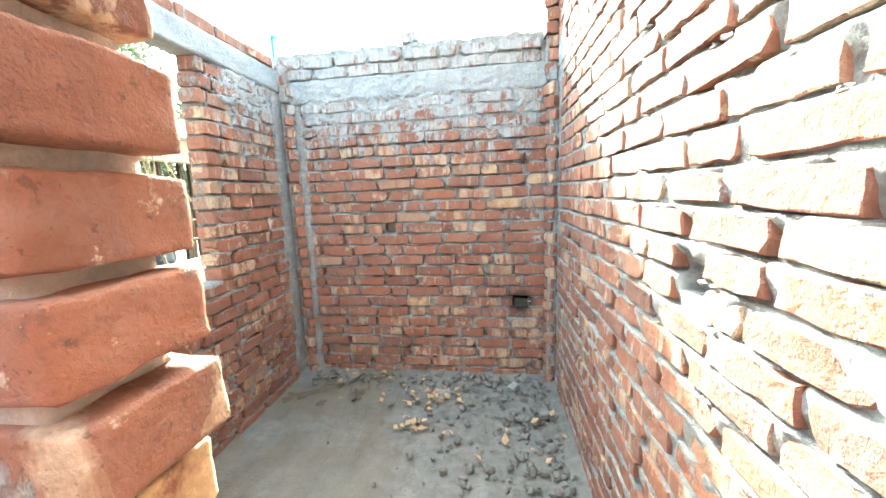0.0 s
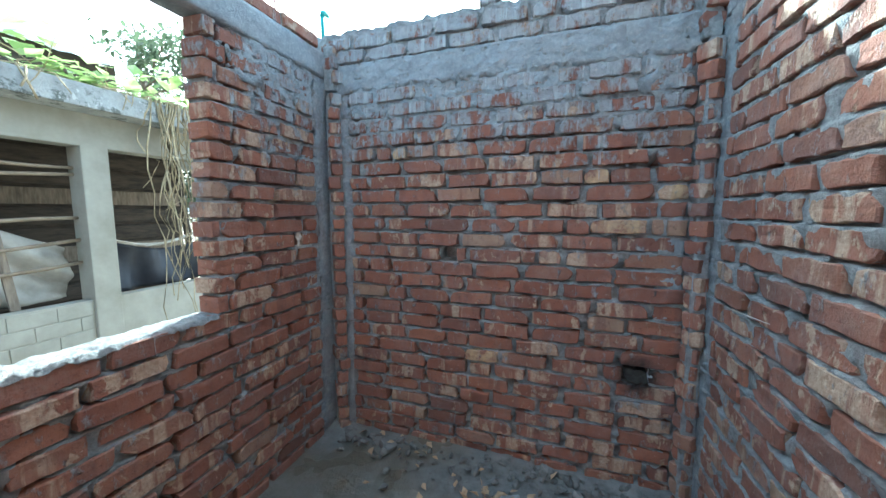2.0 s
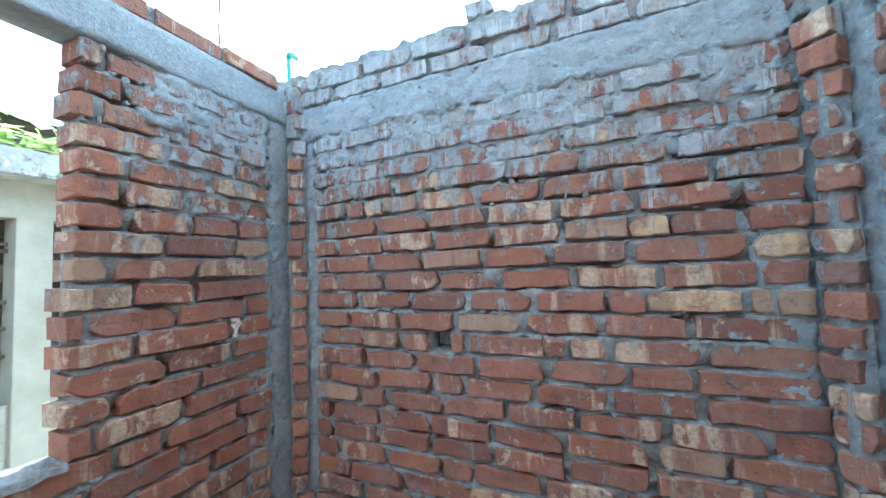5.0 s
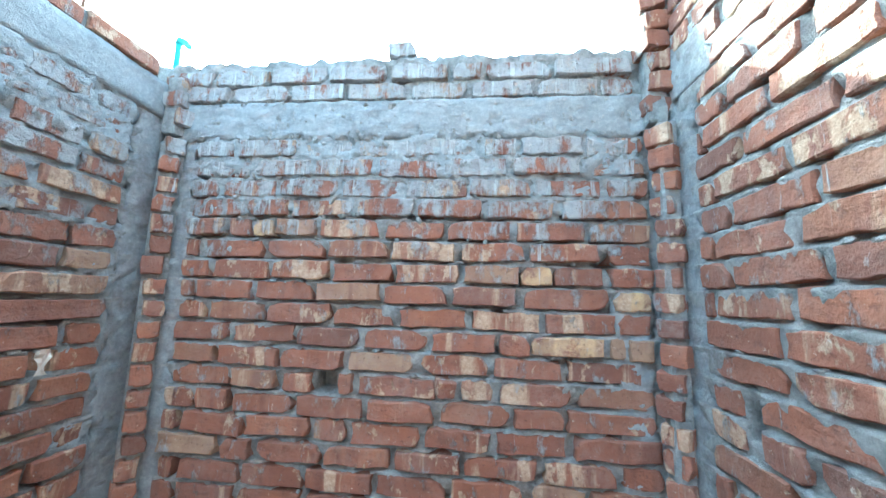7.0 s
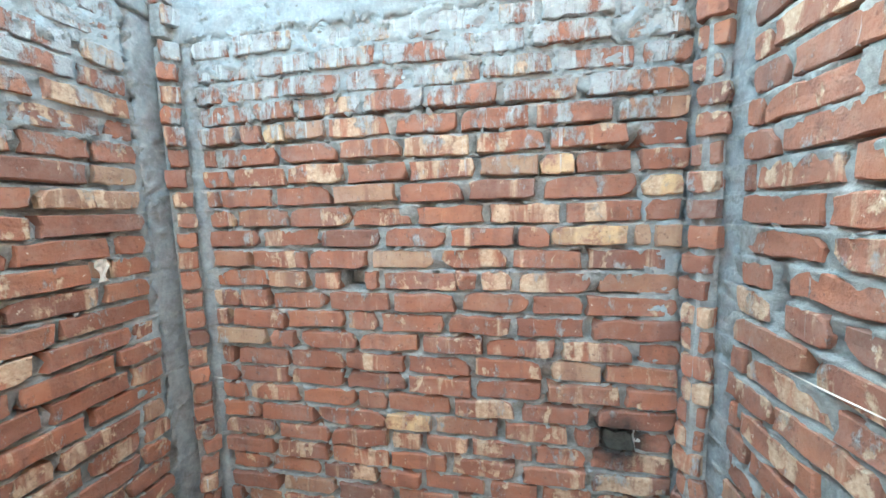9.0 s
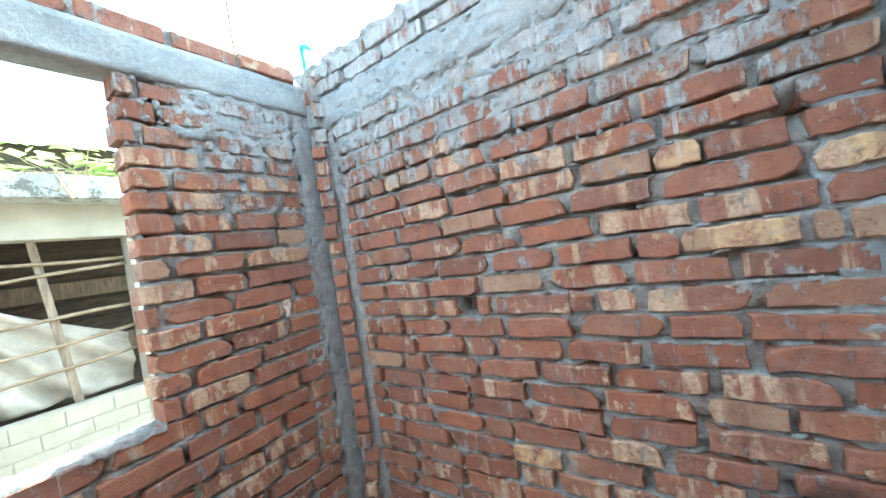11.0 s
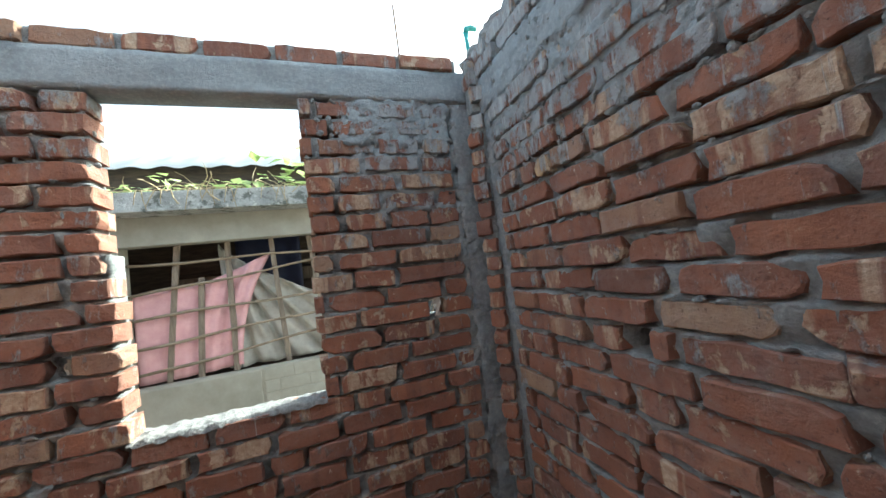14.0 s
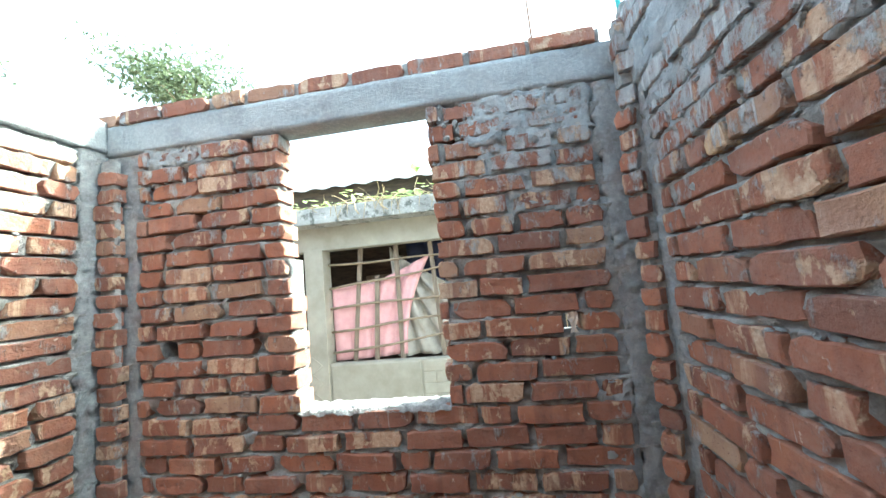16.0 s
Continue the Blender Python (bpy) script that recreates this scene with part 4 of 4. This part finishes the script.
debris()
litter()
for k, (x, y, rz, ln) in enumerate(((-0.58, 2.36, 20, 0.09), (-1.32, 2.56, -35, 0.11), (-0.1, 2.48, 60, 0.08), (0.06, 2.2, 100, 0.09))):
    bm = bmesh.new()
    box_into(bm, -ln / 2, ln / 2, -0.03, 0.03, 0, 0.035, 0.007, 0.008)
    ob = part("brick_fragment", bm, rubble_mat if k % 2 else mortar_mat)
    ob.matrix_world = pose(x, y, 0.012, 0, 0, rz)
    tagged(ob, "broken muddy brick lump lying on the floor", "brick fragment", "loose brick fragments")

# ---- the bricks themselves ----
rn = random.Random(100)
n_open = [(a - 0.005, b + 0.005, c, d) for a, b, c, d in N_POCKETS]
special = [(-0.263, -0.021, 16), (-0.887, -0.70, 7), (-1.32, -1.24, 21), (0.018, 0.137, 18), (-0.30, -0.19, 19)]
n_open += [(a - 0.012, b + 0.012, Z0 + k * P + 0.022, Z0 + (k + 1) * P - 0.022) for a, b, k in special]
n_open.append((-0.60, -0.505, Z0 + 14 * P + 0.022, Z0 + 15 * P - 0.022))
bricks_n = lay_courses("n", XW + 0.148, 0.14, 0, 26, n_open, rn)
place_bricks("n", bricks_n, wall_n)
tan_full, tan_half = brick_mesh(0.235, BH, 0.108, 301, chip=0.6), brick_mesh(0.11, BH, 0.108, 305, chip=0.9)
for me in (tan_full, tan_half):
    me.materials[0] = tan_brick_mat
extra = []
for a, b, k in special:
    me, base = (tan_full, 0.235) if b - a > 0.15 else (tan_half, 0.11)
    extra.append((me, Matrix.Translation(((a + b) / 2, -0.006, Z0 + (k + 0.5) * P)) @ Matrix.Diagonal(((b - a) / base, 1, 1, 1))))
extra.append((HALF[3], pose(-0.55, -0.018, Z0 + 14.5 * P, 12, 4, 24) @ Matrix.Diagonal((0.62, 1, 0.9, 1))))
place_bricks("n", extra, wall_n)
place_bricks("n", lay_courses("n", XW + 0.02, XE - 0.09, 0, 2, [], rn, N_BAND[1] - 0.002), top_n)
w_open = [(WIN0, WIN1, SILL, LINTEL), WIN_TOP] + [(a, b, c, d) for a, b, c, d in W_THROUGH + W_POCKETS]
bricks_w = lay_courses("w", 0.52, 2.54, 0, 27, w_open, rn)
place_bricks("w", bricks_w, wall_w)
place_bricks("w", lay_courses("w", 0.1, YN - 0.08, 0, 1, [], rn, W_BAND[1] - 0.004), cope_w)
e_open = [(a - 0.004, b + 0.004, c, d) for a, b, c, d in E_POCKETS] + [(-2.62, -2.505, -1, 2.23), (-2.62, -2.42, 2.18, 2.33)]
bricks_e = lay_courses("e", -2.60, 0.5, 0, 41, e_open, rn)
bricks_e.sort(key=lambda bm_: (bm_[1].translation.z > 2.35, bm_[1].translation.x > -0.25))
place_bricks("e", bricks_e, wall_e)
bricks_s = lay_courses("s", 0.76, 1.625, 0, 27, [], rn)
place_bricks("s", bricks_s, wall_s)


def chunky_brick(seed, length=0.24, height=0.064, depth=0.115, spall=0.0):
    """A finely modelled worn brick, seen close by; front at y = 0."""
    bm = bmesh.new()
    bmesh.ops.create_cube(bm, size=1.0)
    bmesh.ops.subdivide_edges(bm, edges=bm.edges, cuts=15, use_grid_fill=True)
    rnd = random.Random(seed)
    off = Vector((seed * 7.3, seed * 3.1, seed))
    chips = [(Vector((rnd.choice((-0.5, 0.5)) * length, 0, rnd.choice((-0.5, 0.5)) * height)), rnd.uniform(0.015, 0.04)) for _ in range(2)]
    chips += [(Vector((rnd.uniform(-0.5, 0.5) * length, 0, rnd.choice((-0.5, 0.5)) * height)), rnd.uniform(0.008, 0.018)) for _ in range(4)]
    for v in bm.verts:
        p = Vector((v.co.x * length, (v.co.y + 0.5) * depth, v.co.z * height))
        inner = Vector((max(-length / 2 + 0.0045, min(length / 2 - 0.0045, p.x)), max(0.0045, min(depth - 0.0045, p.y)), max(-height / 2 + 0.0045, min(height / 2 - 0.0045, p.z))))
        d = p - inner
        if d.length > 1e-6:
            p = inner + d.normalized() * 0.0045
        for c, r in chips:
            g = (p - c).length
            if g < r:
                p += (Vector((0, depth / 2, 0)) - c).normalized() * (r - g) * 0.28
        if spall and p.x > 0:        # the broken end, rough and set back
            p.y += spall * (0.7 + 0.9 * noise.noise(p * 60 + off)) * min(1.0, p.x / 0.03) * (1 - p.y / depth)
        q = p * 38 + off
        p += Vector((noise.noise(q), noise.noise(q + Vector((9, 0, 0))), noise.noise(q + Vector((0, 9, 0))))) * 0.0022
        v.co = p
    me = bpy.data.meshes.new("brick")
    bm.to_mesh(me)
    bm.free()
    me.materials.append(brick_mat)
    me.polygons.foreach_set("use_smooth", [True] * len(me.polygons))
    return me


def door_pier():
    """The end of the half-brick wall at the door."""
    pier = thing("door_jamb", (-0.51, 0.345, 0), "rough red brick door jamb with thick mortar beds", "door jamb", kind="structure")
    rnd = random.Random(77)
    kinds = [chunky_brick(s) for s in range(1, 6)]
    broken = [chunky_brick(s, spall=0.012) for s in (8, 9)]
    for me in broken:
        me.materials[0] = tan_brick_mat
    for k in range(0, 28):
        near = 9 <= k <= 22
        ob = new("brick", broken[k % 2] if k in (13, 14) else kinds[k % 5] if near else FULL[k % 20])
        ob.parent = pier
        ob.matrix_basis = pose((-0.101 if k > 14 else -0.112) + rnd.uniform(-0.006, 0.006), -0.058 + rnd.uniform(-0.006, 0.006), Z0 + (k + 0.5) * P, rnd.uniform(-1, 1), rnd.uniform(-1.5, 1.5), rnd.uniform(-2, 2))
    verts, faces = [], []
    ring = [(-0.23, -0.046), (-0.17, -0.046), (-0.1, -0.046), (-0.06, -0.046), (-0.03, -0.046), (-0.01, -0.044), (-0.009, -0.025), (-0.009, 0.0), (-0.009, 0.025), (-0.012, 0.046), (-0.06, 0.047), (-0.23, 0.047)]
    nz, n = 290, len(ring)
    for j in range(nz + 1):
        z = -0.1 + 2.28 * j / nz
        for x, y in ring:
            q = Vector((x * 45, y * 45, z * 55))
            g = 0.006 * noise.noise(q) + 0.006 * noise.noise(q * 2.3) + 0.003 * noise.noise(q * 5.1)
            verts.append((x + g, y - g, z))
    faces = [(j * n + i, j * n + (i + 1) % n, (j + 1) * n + (i + 1) % n, (j + 1) * n + i) for j in range(nz) for i in range(n)]
    faces.append(tuple(range(nz * n, nz * n + n)))
    mesh_object("mortar", verts, faces, jamb_mortar_mat, pier, smooth=True)
    return pier


door_pier()


# ---- mortar squeezed out of the joints ----
def mortar_lumps(side, u0, u1, k0, k1, count, seed, avoid=(), top_heavy=0):
    rnd = random.Random(seed)
    bm = bmesh.new()
    bmesh.ops.create_icosphere(bm, subdivisions=2, radius=1.0)
    base_v = [v.co.copy() for v in bm.verts]
    base_f = [tuple(v.index for v in f.verts) for f in bm.faces]
    bm.free()
    verts, faces = [], []
    w = wall_pose(side)
    for n in range(count):
        k = rnd.randint(k0, k1)
        if n < top_heavy:
            k = k1 - int(abs(rnd.gauss(0, 3)))
        u, z = rnd.uniform(u0, u1), Z0 + k * P + rnd.gauss(-0.003, 0.004)
        long, tall = rnd.uniform(0.005, 0.018), rnd.uniform(0.003, 0.007)
        if n < top_heavy:
            z += rnd.uniform(-0.03, 0.03)
            long, tall = rnd.uniform(0.004, 0.012), rnd.uniform(0.004, 0.016)
        if in_any(avoid, u, z):
            continue
        o = len(verts)
        sh = rnd.uniform(0, 50)
        m = w @ Matrix.Translation((u, rnd.uniform(0.002, 0.009), z)) @ pose(0, 0, 0, 0, rnd.uniform(-14, 14), 0)
        for v in base_v:
            q = 1 + 0.5 * noise.noise(v * 1.4 + Vector((sh, n, 0))) + 0.6 * noise.noise(v * 4.1 + Vector((n, sh, 0)))
            verts.append(m @ Vector((v.x * long * q, v.y * 0.0075 * q, v.z * tall * q)))
        faces += [tuple(i + o for i in f) for f in base_f]
    ob = mesh_object("mortar_lumps", verts, faces, mortar_mat, smooth=False)
    return tagged(ob, "hardened grey mortar squeezed out between the bricks", "mortar", kind="stuff")


mortar_lumps("n", XW + 0.15, 0.14, 1, 28, 620, 61, top_heavy=330)
mortar_lumps("w", 0.52, 2.55, 1, 27, 380, 62, [(WIN0 - 0.02, WIN1 + 0.02, SILL - 0.02, 3)], top_heavy=140)
mortar_lumps("e", -2.46, -0.2, 4, 38, 260, 63)
mortar_lumps("s", 0.80, 1.62, 4, 27, 120, 64)

tube("thin_stick", [(XE - 0.006, 2.335, 1.040), (XE - 0.008, 2.21, 1.050), (XE - 0.006, 2.09, 1.060)], [0.0012, 0.0022, 0.0014], tarp_mat)
tagged(bpy.data.objects["thin_stick"], "pale thin stick wedged along a brick joint", "stick")


def paper_scrap(at, size, seed):
    rnd = random.Random(seed)
    v, f, n = [], [], 6
    for j in range(n + 1):
        for i in range(n + 1):
            v.append((0.012 * noise.noise(Vector((i * 0.9, j * 0.9, seed))), (i / n - 0.5) * size * (0.6 + 0.3 * math.sin(j + seed)), (j / n - 0.5) * size * 1.7))
    f = [(j * (n + 1) + i, j * (n + 1) + i + 1, (j + 1) * (n + 1) + i + 1, (j + 1) * (n + 1) + i) for j in range(n) for i in range(n)]
    ob = mesh_object("plastic_scrap", v, f, tarp_mat)
    ob.location = at
    ob.modifiers.new("thickness", "SOLIDIFY").thickness = 0.002
    return tagged(ob, "crumpled white plastic scrap stuffed in a wall hole", "scrap", "stuffed scraps")


paper_scrap((XW + 0.001, 2.385, 1.24), 0.045, 3)
paper_scrap((XW - 0.02, 1.125, 1.235), 0.03, 5)
